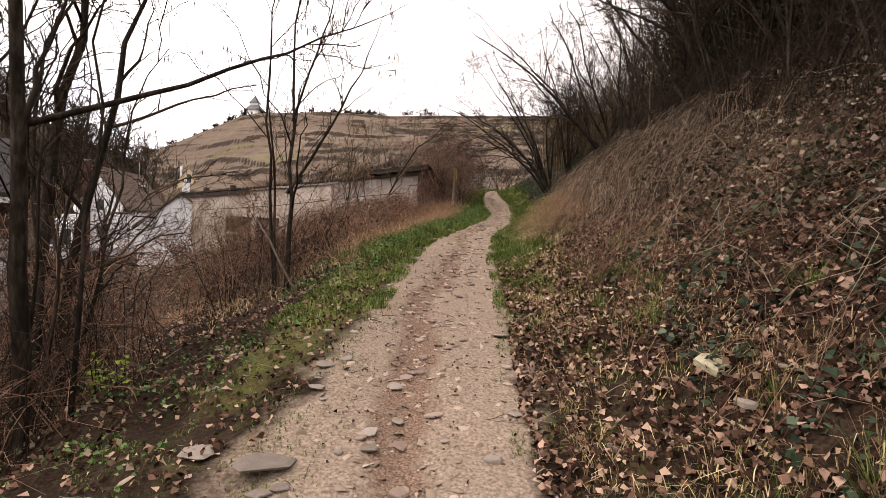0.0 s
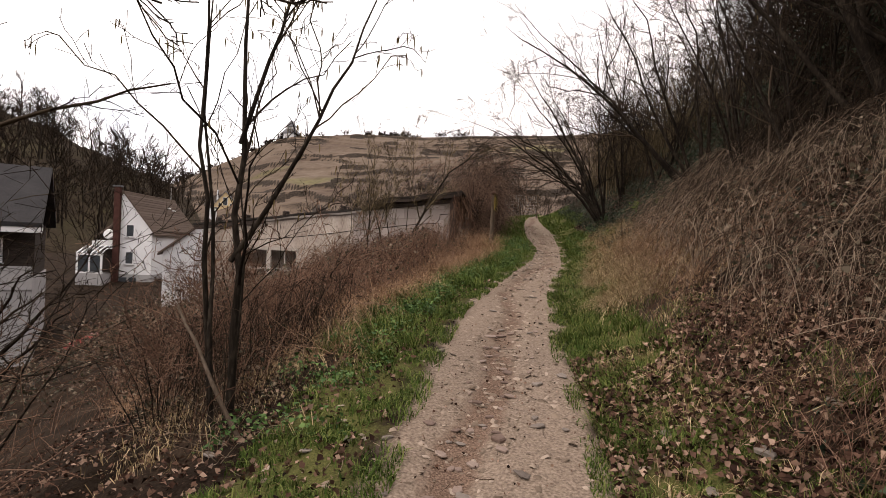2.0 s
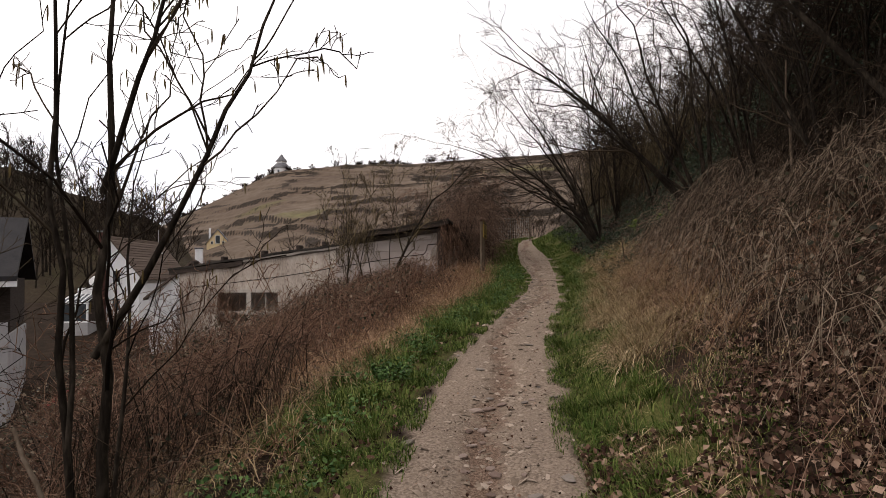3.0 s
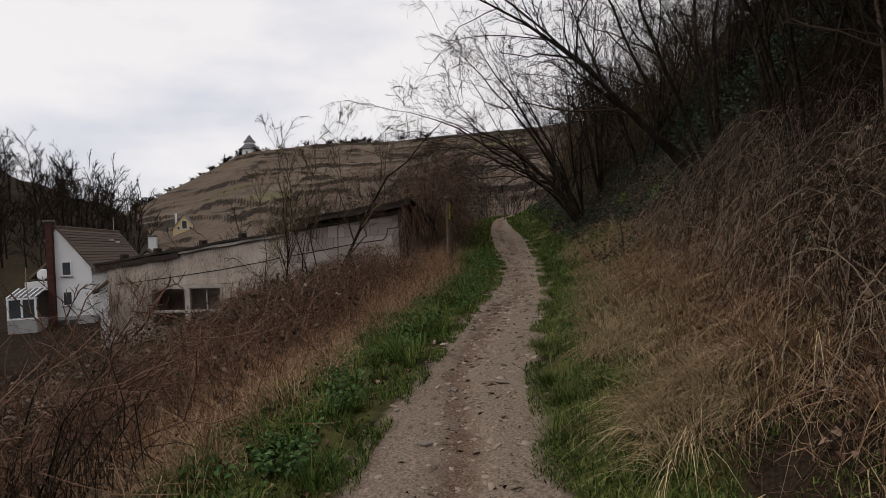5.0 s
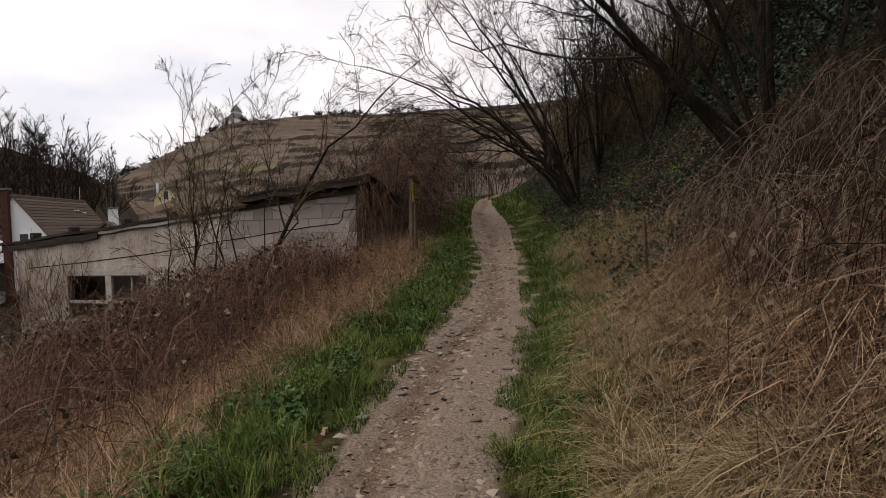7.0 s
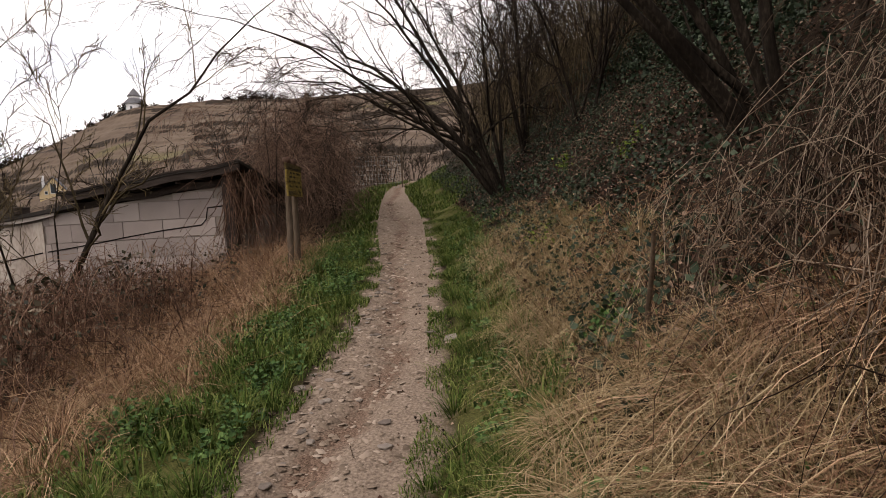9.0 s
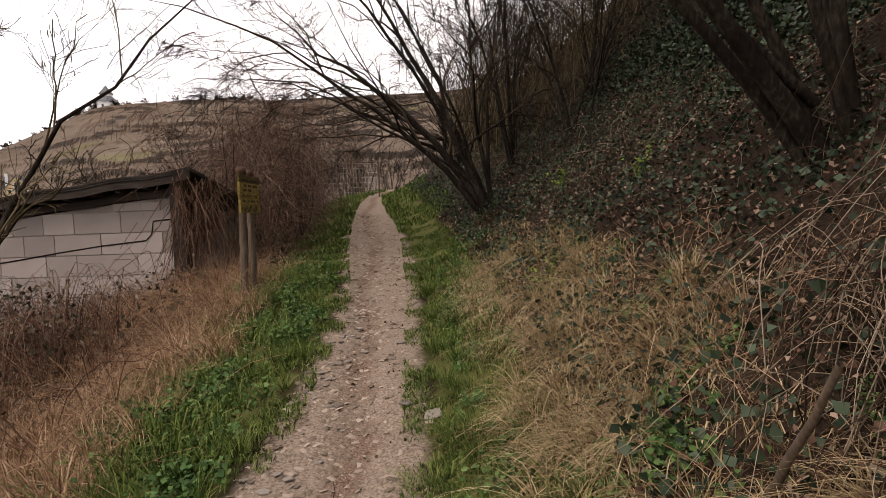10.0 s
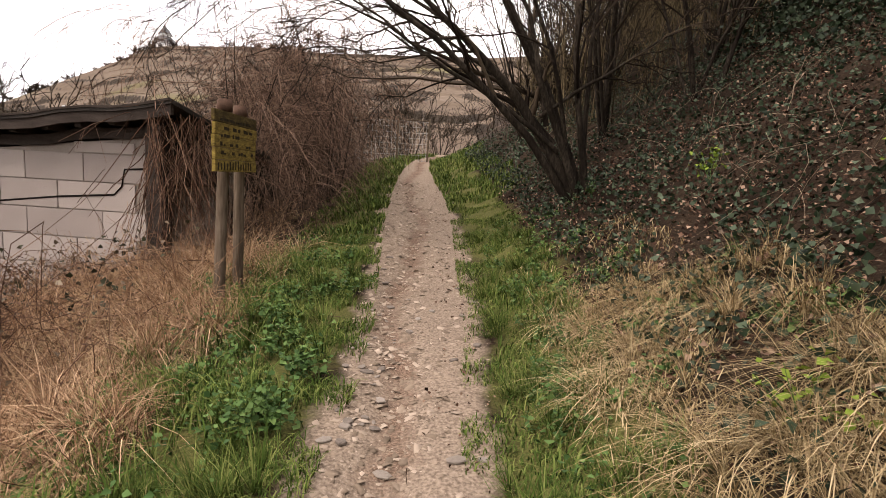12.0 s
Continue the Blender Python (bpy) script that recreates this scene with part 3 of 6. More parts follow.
# ---- the white house in the valley ----
def prism_bm(x0, x1, y0, y1, z_eave, z_ridge, thick, over=0.0, bm=None):
    """Two roof slabs over a gable whose ridge runs along y."""
    bm = bm or bmesh.new()
    xm = 0.5 * (x0 + x1)
    for xa in (x0, x1):
        slope = (z_ridge - z_eave) / (xm - xa)
        xe = xa + (over if xa > xm else -over)
        ze = z_eave + slope * (xe - xa)
        c = [(xe, y0, ze), (xm, y0, z_ridge), (xm, y1, z_ridge), (xe, y1, ze)]
        lo = [bm.verts.new(p) for p in c]
        up = [bm.verts.new((p[0], p[1], p[2] + thick)) for p in c]
        bm.faces.new(lo)
        bm.faces.new(up)
        for i in range(4):
            bm.faces.new((lo[i], lo[(i + 1) % 4], up[(i + 1) % 4], up[i]))
    bmesh.ops.recalc_face_normals(bm, faces=bm.faces)
    return bm


def gable_bm(x0, x1, y0, y1, z0, z_eave, z_ridge):
    bm = bmesh.new()
    xm = 0.5 * (x0 + x1)
    ring = [(x0, z0), (x1, z0), (x1, z_eave), (xm, z_ridge), (x0, z_eave)]
    f = [bm.verts.new((x, y0, z)) for x, z in ring]
    b = [bm.verts.new((x, y1, z)) for x, z in ring]
    bm.faces.new(f)
    bm.faces.new(b[::-1])
    for i in range(5):
        bm.faces.new((f[i], b[i], b[(i + 1) % 5], f[(i + 1) % 5]))
    bmesh.ops.recalc_face_normals(bm, faces=bm.faces)
    return bm


def small_window(parent, x, z, w, h, y=-0.03, panes=1):
    win = empty("window", pose(x, y, z), "", "")
    win.parent = parent
    part("pane", box_bm(-w / 2 + 0.06, w / 2 - 0.06, -0.02, 0.02, 0.06, h - 0.06), M_GLASS, win)
    part("frame", box_bm(-w / 2, -w / 2 + 0.10, -0.06, 0.025, 0, h, 0.01), M_FRAME, win)
    part("frame", box_bm(w / 2 - 0.10, w / 2, -0.06, 0.025, 0, h, 0.01), M_FRAME, win)
    part("frame", box_bm(-w / 2 + 0.10, w / 2 - 0.10, -0.06, 0.025, h - 0.1, h, 0.01), M_FRAME, win)
    part("frame", box_bm(-w / 2 + 0.10, w / 2 - 0.10, -0.06, 0.025, 0, 0.1, 0.01), M_FRAME, win)
    part("sill", box_bm(-w / 2 - 0.08, w / 2 + 0.08, -0.16, 0.02, -0.07, -0.005, 0.01), M_GREYPL, win)
    for i in range(1, panes):
        xx = -w / 2 + w * i / panes
        part("glazing_bar", box_bm(xx - 0.05, xx + 0.05, -0.05, 0.02, 0.1, h - 0.1), M_FRAME, win)
    return win


def white_house():
    # local x across the gable, y along the ridge; gable front at y = 0
    h = empty("house", pose(-35.4, 54.65, -3.0, 0, 0, 9.8), "white rendered gabled house with a brown tiled roof and red-brick chimney", "house")
    w = 2.75
    body = gable_bm(-w, w, 0, 12.5, 0.9, 5.2, 8.75)
    for v in body.verts:
        if v.co.x < -1:
            v.co.x, v.co.z = -0.75, (7.78 if v.co.z > 2 else v.co.z)
    part("wall", body, M_WHITE, h)
    part("plinth", box_bm(-0.8, w + 0.05, -0.05, 12.5, -2.5, 0.895), M_GREYPL, h)
    slabs = prism_bm(-w, w, -0.12, 12.7, 5.2, 8.77, 0.14, 0.35)
    for v in slabs.verts:
        if v.co.x < -1:
            v.co.z += (8.77 - 5.2) / w * (-0.95 - v.co.x)
            v.co.x = -0.95
    roof = part("roof", slabs, M_TILE, h, "brown pantiled roof")
    courses = 15
    slope = (8.77 - 5.2) / w
    tile = box_bm(-0.16, 0.03, -0.13, 12.68, 0, 0.045)
    me = bpy.data.meshes.new("tile_course")
    tile.to_mesh(me)
    tile.free()
    me.materials.append(M_TILE)
    for side in (-1, 1):
        for i in range(courses):
            u = (i + 0.5) / courses * (w + 0.35)
            if side < 0 and u > 0.95:
                continue
            ob = new("tile_course", me)
            ob.parent = roof
            ob.matrix_basis = Matrix.Translation((side * u, 0, 8.77 - slope * u + 0.145)) @ Matrix.Rotation(math.atan(slope) * side, 4, "Y") @ Matrix.Rotation(0 if side > 0 else math.pi, 4, "Z") @ Matrix.Translation((0, 0 if side > 0 else -12.55, 0))
    part("ridge", box_bm(-0.14, 0.14, -0.15, 12.7, 8.86, 9.02, 0.03), M_TILE, h)
    stack = part("chimney", box_bm(-0.72, -0.18, -0.42, -0.055, -2.5, 9.35, 0.02), M_BRICKRED, h, "dark red brick chimney stack up the gable")
    part("cap", box_bm(-0.85, -0.05, -0.55, 0.05, 9.352, 9.5, 0.02), M_SLATE, stack)
    for z in (1.55, 4.2):
        small_window(h, 0.72, z + 0.3, 0.85, 1.3)
    for x in (0.2, 1.1):
        part("cellar_window", box_bm(x - 0.35, x + 0.35, -0.08, -0.055, 0.1, 0.6), M_GLASS, h)
    part("antenna", box_bm(0.0, 0.05, 11.5, 11.55, 9.0, 10.4), M_METAL, h)
    for x, y in ((0.9, 8.5), (1.05, 9.6)):
        part("roof_hatch", box_bm(x - 0.2, x + 0.2, y, y + 0.35, 8.77 - slope * x + 0.2, 8.77 - slope * x + 0.32), M_FRAME, h)
    # conservatory at the side of the chimney
    cons = empty("conservatory", pose(-2.2, -0.2, 0), "", "")
    cons.parent = h
    part("base", box_bm(-0.95, 1.35, -1.8, 0, -2.5, 1.0), M_GREYPL, cons)
    for x in (-0.88, 0.2, 1.27):
        part("upright", box_bm(x - 0.08, x + 0.08, -1.8, -1.66, 1.0, 2.7, 0.01), M_FRAME, cons)
    part("sill", box_bm(-0.97, 1.37, -1.82, -1.6, 1.002, 1.15, 0.01), M_FRAME, cons)
    part("header", box_bm(-0.97, 1.37, -1.82, -1.6, 2.7, 2.86, 0.01), M_FRAME, cons)
    for x in (-0.34, 0.735):
        part("pane", box_bm(x - 0.45, x + 0.45, -1.74, -1.71, 1.15, 2.7), M_GLASS, cons)
    for i in range(6):
        x = -0.95 + i * 0.44
        bm = bmesh.new()
        box_bm(x, x + 0.09, -1.85, 0.0, 0, 0.08, 0, bm)
        for v in bm.verts:
            v.co.z += 2.87 + (v.co.y + 1.85) * 0.38
        part("glazing_bar", bm, M_FRAME, cons)
    bm = box_bm(-0.92, 1.33, -1.8, 0.0, -0.03, -0.005)
    for v in bm.verts:
        v.co.z += 2.87 + (v.co.y + 1.85) * 0.38
    part("roof_glass", bm, M_GLASS, cons)
    part("annex_wall", box_bm(-3.2, -0.8, 2.6, 9.0, -2.5, 5.0), M_DARKWOOD, h)
    part("balcony", box_bm(-3.1, -0.8, 0.6, 2.58, 3.3, 4.1, 0.02), M_WHITE, h)
    bm = bmesh.new()
    c = [(-3.6, 2.2, 4.3), (-0.98, 2.2, 6.6), (-0.98, 9.2, 6.6), (-3.6, 9.2, 4.3)]
    lo, up = [bm.verts.new(p) for p in c], [bm.verts.new((p[0], p[1], p[2] + 0.2)) for p in c]
    bm.faces.new(lo[::-1]), bm.faces.new(up)
    for i in range(4):
        bm.faces.new((lo[i], lo[(i + 1) % 4], up[(i + 1) % 4], up[i]))
    part("annex_roof", bm, M_TILE, h)
    bm = bmesh.new()
    bmesh.ops.create_cone(bm, cap_ends=True, segments=20, radius1=0.5, radius2=0.42, depth=0.1, matrix=pose(-1.55, 0.5, 4.75, 80, 0, 0))
    dish = part("satellite_dish", bm, M_FRAME, h)
    part("dish_arm", box_bm(-1.58, -1.53, 0.5, 0.75, 4.1, 4.7), M_METAL, dish)
    return h


white_house()


def yellow_house():
    # far up the valley
    h = empty("house", pose(-74.6, 156.7, 9.9, 0, 0, 20) @ Matrix.Scale(0.75, 4), "small cream gabled house with white trim far below the vineyard", "house")
    part("wall", gable_bm(-3.9, 3.9, 0, 9, -8, 1.4, 6.3), M_CREAM, h)
    part("roof", prism_bm(-3.9, 3.9, -0.5, 9.3, 1.4, 6.4, 0.25, 0.6), M_SLATE, h)
    small_window(h, 0, 1.2, 1.7, 3.0)
    for x in (-2.0, 2.0):
        small_window(h, x, 0.9, 0.9, 1.1)
    part("chimney", box_bm(-3.6, -2.9, 4, 4.8, 3.0, 7.2), M_WHITE, h)
    lo = empty("outbuilding", pose(-63, 154, 6.2, 0, 0, 8) @ Matrix.Scale(0.7, 4), "long low building with a grey slate roof", "house")
    part("wall", box_bm(-8, 12, 0, 8, -8, 3.2), M_WHITE, lo)
    bm = prism_bm(-0.6, 8.6, -8.6, 12.6, 3.0, 5.4, 0.25, 0.4)
    bm.transform(Matrix.Rotation(math.pi / 2, 4, "Z") @ Matrix.Translation((0, -4, 0)) )
    bm.transform(Matrix.Translation((6, 0, 0)))
    part("roof", bm, M_SLATE, lo)


yellow_house()


def chapel():
    c = empty("chapel", pose(0.58 - 0.373 * 271, 6.65 + 271, 50.0), "pale polygonal hilltop chapel with a stepped pointed slate roof", "chapel")
    def drum(name, sides_, r1, r2, z0, z1, material):
        bm = bmesh.new()
        bmesh.ops.create_cone(bm, cap_ends=True, segments=sides_, radius1=r1, radius2=max(r2, 0.05), depth=z1 - z0, matrix=pose(0, 0, (z0 + z1) / 2, 0, 0, 22.5))
        return part(name, bm, material, c)
    drum("wall", 8, 4.6, 4.6, -4, 4.4, M_WHITE)
    drum("roof", 8, 5.3, 2.6, 4.4, 7.0, M_SLATE)
    drum("lantern", 8, 2.4, 2.4, 7.0, 8.0, M_WHITE)
    drum("spire", 8, 3.0, 0.1, 8.0, 11.8, M_SLATE)
    part("porch", box_bm(-6.6, -4.0, -2.2, 2.2, -4, 2.8, 0.05), M_WHITE, c)
    for i in range(5):
        a = -math.pi / 2 + (i - 2) * math.pi / 4 
        win = part("window", box_bm(-0.45, 0.45, -0.1, 0.12, 1.0, 3.6), M_GLASS, c)
        win.matrix_basis = Matrix.Translation((4.3 * math.cos(a), 4.3 * math.sin(a), -0.4)) @ Matrix.Rotation(a + math.pi / 2, 4, "Z")


chapel()



def cottage():
    c = empty("cottage", pose(-22.6, 46.4, -5.0, 0, 0, 20), "small cottage with a dark roof and white chimney behind the shed", "house")
    part("wall", gable_bm(-3.2, 3.2, 0, 7, -1, 5.6, 8.2), M_WHITE, c)
    part("roof", prism_bm(-3.2, 3.2, -0.3, 7.3, 5.6, 8.25, 0.18, 0.35), M_TILE, c)
    stack = part("chimney", box_bm(-0.1, 0.46, 1.2, 1.7, 7.6, 9.3, 0.02), M_WHITE, c)
    part("cap", box_bm(-0.16, 0.52, 1.14, 1.76, 9.303, 9.4, 0.02), M_SLATE, stack)


cottage()

# ---- plant building ----
def unit(v):
    return v / (np.linalg.norm(v, axis=-1, keepdims=True) + 1e-9)


def stem_paths(r, base, heading, length, k=8, wobble=0.06, curve=0.0, bend=(0, 0, 0)):
    """Wavering paths (N, k, 3) from base points along headings."""
    base, heading = np.asarray(base, float), unit(np.asarray(heading, float))
    n = len(base)
    u = np.linspace(0, 1, k)[None, :, None]
    length = np.broadcast_to(np.asarray(length, float), (n,))[:, None, None]
    wave = np.cumsum(r.normal(0, 1, (n, k, 3)), 1) * wobble * length / k ** 0.5
    wave[:, 0] = 0
    return base[:, None] + heading[:, None] * length * u + wave * u + np.array([0, 0, 1.0]) * curve * length * u * u + np.asarray(bend) * length * u * u


def taper(r0, n, k, end=0.25):
    return np.broadcast_to(np.asarray(r0, float), (n,))[:, None] * np.linspace(1, end, k)[None]


def sprout(r, paths, radii, count, ratio, angle, up=0.15, k=6, wobble=0.10, start=0.25, thin=0.55, droop=0.0, tip=0.3):
    """Side shoots growing from paths: their paths and radii."""
    n, pk, _ = paths.shape
    total = n * count
    own = np.repeat(np.arange(n), count)
    s = start + (1 - start) * r.random(total) ** 0.8
    f = s * (pk - 1)
    i = np.minimum(f.astype(int), pk - 2)
    w = (f - i)[:, None]
    p = paths[own, i] * (1 - w) + paths[own, i + 1] * w
    tan = unit(paths[own, i + 1] - paths[own, i])
    perp = r.normal(0, 1, (total, 3))
    perp = unit(perp - (perp * tan).sum(1, keepdims=True) * tan)
    a = np.radians(angle * r.uniform(0.6, 1.35, total))[:, None]
    head = tan * np.cos(a) + perp * np.sin(a) + np.array([0, 0, up])
    full = np.linalg.norm(paths[:, -1] - paths[:, 0], axis=1)[own]
    length = full * ratio * r.uniform(0.5, 1.2, total) * (1.15 - 0.6 * s)
    rad = (radii[own, i] * (1 - w[:, 0]) + radii[own, i + 1] * w[:, 0]) * thin
    q = stem_paths(r, p, head, length, k, wobble, -droop)
    return q, taper(rad, total, k, tip)


def leaf_heap(r, pts, size, flat=0.5, lobed=False):
    """Small folded leaves at points, turned at random; flat 1 lies level."""
    n = len(pts)
    nrm = unit(r.normal(0, 1, (n, 3)) * (1 - flat) + np.array([0, 0, 1.0]) * flat * 1.6)
    t = r.normal(0, 1, (n, 3))
    t = unit(t - (t * nrm).sum(1, keepdims=True) * nrm)
    b = np.cross(nrm, t)
    s = (np.broadcast_to(size, (n,)) * r.uniform(0.6, 1.35, n))[:, None]
    wide = r.uniform(0.32, 0.5, n)[:, None] * (1.35 if lobed else 1.0)
    fold = r.uniform(0.05, 0.3, n)[:, None]
    p = np.asarray(pts)
    v = np.stack([p - t * s * 0.5, p + b * s * wide - t * s * 0.12 + nrm * s * fold, p + t * s * 0.5 - nrm * s * 0.1, p - b * s * wide - t * s * 0.12 + nrm * s * fold, p + nrm * s * 0.0], 1).reshape(-1, 3)
    i = np.arange(n)[:, None] * 5
    tris = np.concatenate([i + np.array([[0, 1, 4]]), i + np.array([[1, 2, 4]]), i + np.array([[2, 3, 4]]), i + np.array([[3, 0, 4]])], 0)
    return v, tris


def blades(r, pts, height, width, lean=0.5, droop=0.35):
    """Bent grass blades rising from points."""
    n = len(pts)
    p = np.asarray(pts, float)
    az = r.uniform(0, 2 * np.pi, n)
    d = np.stack([np.cos(az), np.sin(az), np.zeros(n)], 1)
    side = np.stack([-np.sin(az + r.normal(0, 0.8, n)), np.cos(az), np.zeros(n)], 1)
    h = (np.broadcast_to(height, (n,)) * r.uniform(0.5, 1.3, n))[:, None]
    w = (np.broadcast_to(width, (n,)) * r.uniform(0.7, 1.3, n))[:, None]
    ln = lean * r.uniform(0.3, 1.3, n)[:, None]
    z = np.array([0, 0, 1.0])
    m = p + d * h * ln * 0.4 + z * h * 0.62
    tip = p + d * h * (ln * 0.4 + ln * 0.9) + z * h * (1.0 - droop * ln)
    v = np.stack([p - side * w, p + side * w, m + side * w * 0.75, m - side * w * 0.75, tip], 1).reshape(-1, 3)
    i = np.arange(n)[:, None] * 5
    return v, i + np.array([[0, 1, 2, 3]]), i + np.array([[3, 2, 4]])


def in_shed(x, y):
    lx = (x - SHED_A.x) * -shed_dir.x + (y - SHED_A.y) * -shed_dir.y
    ly = -(x - SHED_A.x) * -shed_dir.y + (y - SHED_A.y) * -shed_dir.x
    return (lx > -SHED_L - 0.2) & (lx < 0.15) & (ly > -0.02) & (ly < DEPTH + 0.3)


def scatter(r, n, side, y0, y1, d0, d1, clump=0.0, wave=1.0, seed=1, bias=1.0):
    """Points on the ground beside the path: side 'l' or 'r', from d0 to d1 metres off its edge, thinned into clumps."""
    y = r.uniform(y0, y1, n)
    d = d0 + (d1 - d0) * r.random(n) ** bias
    x = np.interp(y, EDGE_Y, EDGE_L) - d if side == "l" else np.interp(y, EDGE_Y, EDGE_R) + d
    ok = ~in_shed(x, y)
    if clump:
        ok &= (0.5 + 0.5 * bumps(x, y, wave, seed)) > clump * r.uniform(0.5, 1.3, n)
    x, y = x[ok], y[ok]
    return np.stack([x, y, ground(x, y)], 1)


def stuff(name, heap, material, label, category):
    return thing(name, heap.mesh(name), material, label=label, category=category, kind="stuff")


# ---- trees and shrubs ----
def woody(name, m, r, stems, label, category="tree", group="", bark=M_BARK, twig=M_TWIG, branch=(7, 0.5, 48), twigs=(7, 0.42, 45), fine=(4, 0.45, 40), up=0.15, droop=0.0, catkins=0, twig_r=0.0028):
    """A tree or shrub: stems as (base, heading, length, radius, bend), then three orders of shoots."""
    tree = empty(name, m, label, category, group)
    crown = Heap()
    catkin_pts = []
    for base, head, length, rad, bend in stems:
        k = 7 if category == "bush" else 12
        p = stem_paths(r, [base], [head], length, k, 0.06, 0.0, bend)
        q = taper(rad, 1, k, 0.07)
        trunk = np_mesh("trunk", *tubes(p, q, 4 if category == "bush" else 7), None, True)
        thing("trunk", trunk, bark, tree)
        p1, q1 = sprout(r, p, q, branch[0], branch[1], branch[2], up, 6 if category == "bush" else 8, 0.15, 0.22, 0.55, droop)
        q1 = np.maximum(q1, twig_r * 1.5)
        crown.add(*tubes(p1, q1, 3 if category == "bush" else 4))
        p2, q2 = sprout(r, p1, q1, twigs[0], twigs[1], twigs[2], up, 4 if category == "bush" else 6, 0.16, 0.15, 0.55, droop)
        q2 = np.maximum(q2, twig_r)
        crown.add(*tubes(p2, q2, 3))
        if fine[0]:
            p3, q3 = sprout(r, p2, q2, fine[0], fine[1], fine[2], up * 0.6, 3, 0.10, 0.1, 0.6, droop)
            crown.add(*tubes(p3, np.maximum(q3, twig_r * 0.75), 3))
            catkin_pts.append(p3[:, -1])
    thing("crown", crown.mesh("crown"), twig, tree, "bare twiggy branches")
    if catkins:
        pts = np.concatenate(catkin_pts)
        pts = pts[r.choice(len(pts), min(catkins, len(pts)), False)]
        c = Heap()
        c.add(*tubes(stem_paths(r, pts, np.tile([0.0, 0, -1], (len(pts), 1)), r.uniform(0.045, 0.09, len(pts)), 4, 0.05), np.tile([0.003, 0.0052, 0.005, 0.002], (len(pts), 1)), 4))
        thing("catkin_spray", c.mesh("catkin_spray"), M_CATKIN, tree, "hanging yellow-brown catkins", kind="stuff")
    return tree


def at_ground(x, y, dz=0.0):
    return pose(x, y, float(ground(x, y)) - 0.03 + dz)


rt = np.random.default_rng(21)
# hazel saplings by the path, with catkins
woody("hazel_sapling", at_ground(-1.86, 6.55), rt,
      [((0.05, 0, 0), (0.0, 0.0, 1), 4.4, 0.034, (-0.03, 0, 0)), ((0.02, 0, 1.25), (0.6, 0.0, 0.85), 2.7, 0.022, (-0.05, 0, 0.16)), ((0.06, 0, 2.1), (0.26, 0.05, 1), 2.2, 0.018, (0.03, 0, 0)),
       ((-0.1, 0.05, 0), (-0.07, 0, 1), 4.6, 0.024, (0.02, 0, 0)), ((-0.05, -0.05, 0), (-0.13, 0.05, 1), 4.3, 0.019, (0.0, 0, 0)), ((0.0, 0.1, 0), (0.03, 0.2, 1), 3.6, 0.015, (0.02, 0.1, 0))],
      "slender multi-stemmed bare hazel sapling hung with catkins", "tree", branch=(6, 0.42, 42), twigs=(5, 0.38, 42), fine=(3, 0.4, 40), up=0.25, catkins=230)
# old leaning trees on the downhill side
woody("bare_tree", at_ground(-3.75, 4.9), rt,
      [((0, 0, 0), (0.05, 0.05, 1), 6.2, 0.085, (0.08, 0, 0)), ((0.15, 0.2, 0), (0.1, 0.1, 1), 5.8, 0.06, (0.05, 0.1, 0)), ((-0.3, 0.1, 0), (-0.08, 0.0, 1), 5.6, 0.075, (-0.05, 0, 0))],
      "dark bare multi-trunk tree on the steep slope", "tree", branch=(10, 0.34, 50), twigs=(8, 0.42, 48), fine=(4, 0.42, 42), up=0.05)
woody("bare_tree", at_ground(-4.9, 7.6), rt,
      [((0, 0, 0), (0.1, 0, 1), 3.0, 0.075, (0.05, 0, 0)), ((0.0, 0.1, 1.2), (-0.7, -0.1, 0.6), 2.4, 0.035, (0, 0, -0.1)), ((0.0, 0, 1.3), (0.5, 0.3, 0.8), 1.8, 0.028, (0.1, 0, 0))],
      "gnarled dark bare tree with low crooked limbs", "tree", branch=(9, 0.38, 55), twigs=(8, 0.42, 50), fine=(4, 0.42, 45), up=0.2)
woody("bare_tree", at_ground(-2.75, 3.7), rt,
      [((0, 0, 0), (0.0, 0.1, 1), 4.8, 0.03, (0.02, 0, 0)), ((-0.2, 0.2, 0), (-0.1, 0.05, 1), 4.5, 0.026, (0.04, 0, 0)), ((0.15, 0.1, 0), (0.12, 0.2, 1), 3.6, 0.02, (0.03, 0, 0)), ((-0.35, -0.1, 0), (-0.2, 0.1, 1), 4.4, 0.03, (0.05, 0, 0))],
      "group of thin dark bare stems on the slope", "tree", branch=(7, 0.38, 50), twigs=(7, 0.4, 48), fine=(3, 0.42, 42), up=0.15)
# leaning saplings in front of the shed
woody("sapling", at_ground(-2.4, 17.7), rt,
      [((0, 0, 0), (0.18, 0.03, 1), 4.8, 0.045, (0.30, 0, -0.10)), ((-0.2, 0.1, 0), (-0.1, 0.05, 1), 3.6, 0.018, (0, 0, 0)), ((0.15, 0.1, 0), (0.03, 0.0, 1), 3.7, 0.014, (0.02, 0, 0)), ((-0.35, 0.1, 0), (-0.2, 0, 1), 3.8, 0.02, (0, 0, 0))],
      "thin leaning bare sapling among brambles", "tree", branch=(12, 0.34, 45), twigs=(9, 0.42, 46), fine=(4, 0.45, 42), up=0.22, catkins=40, twig=M_OLIVE, twig_r=0.0034)
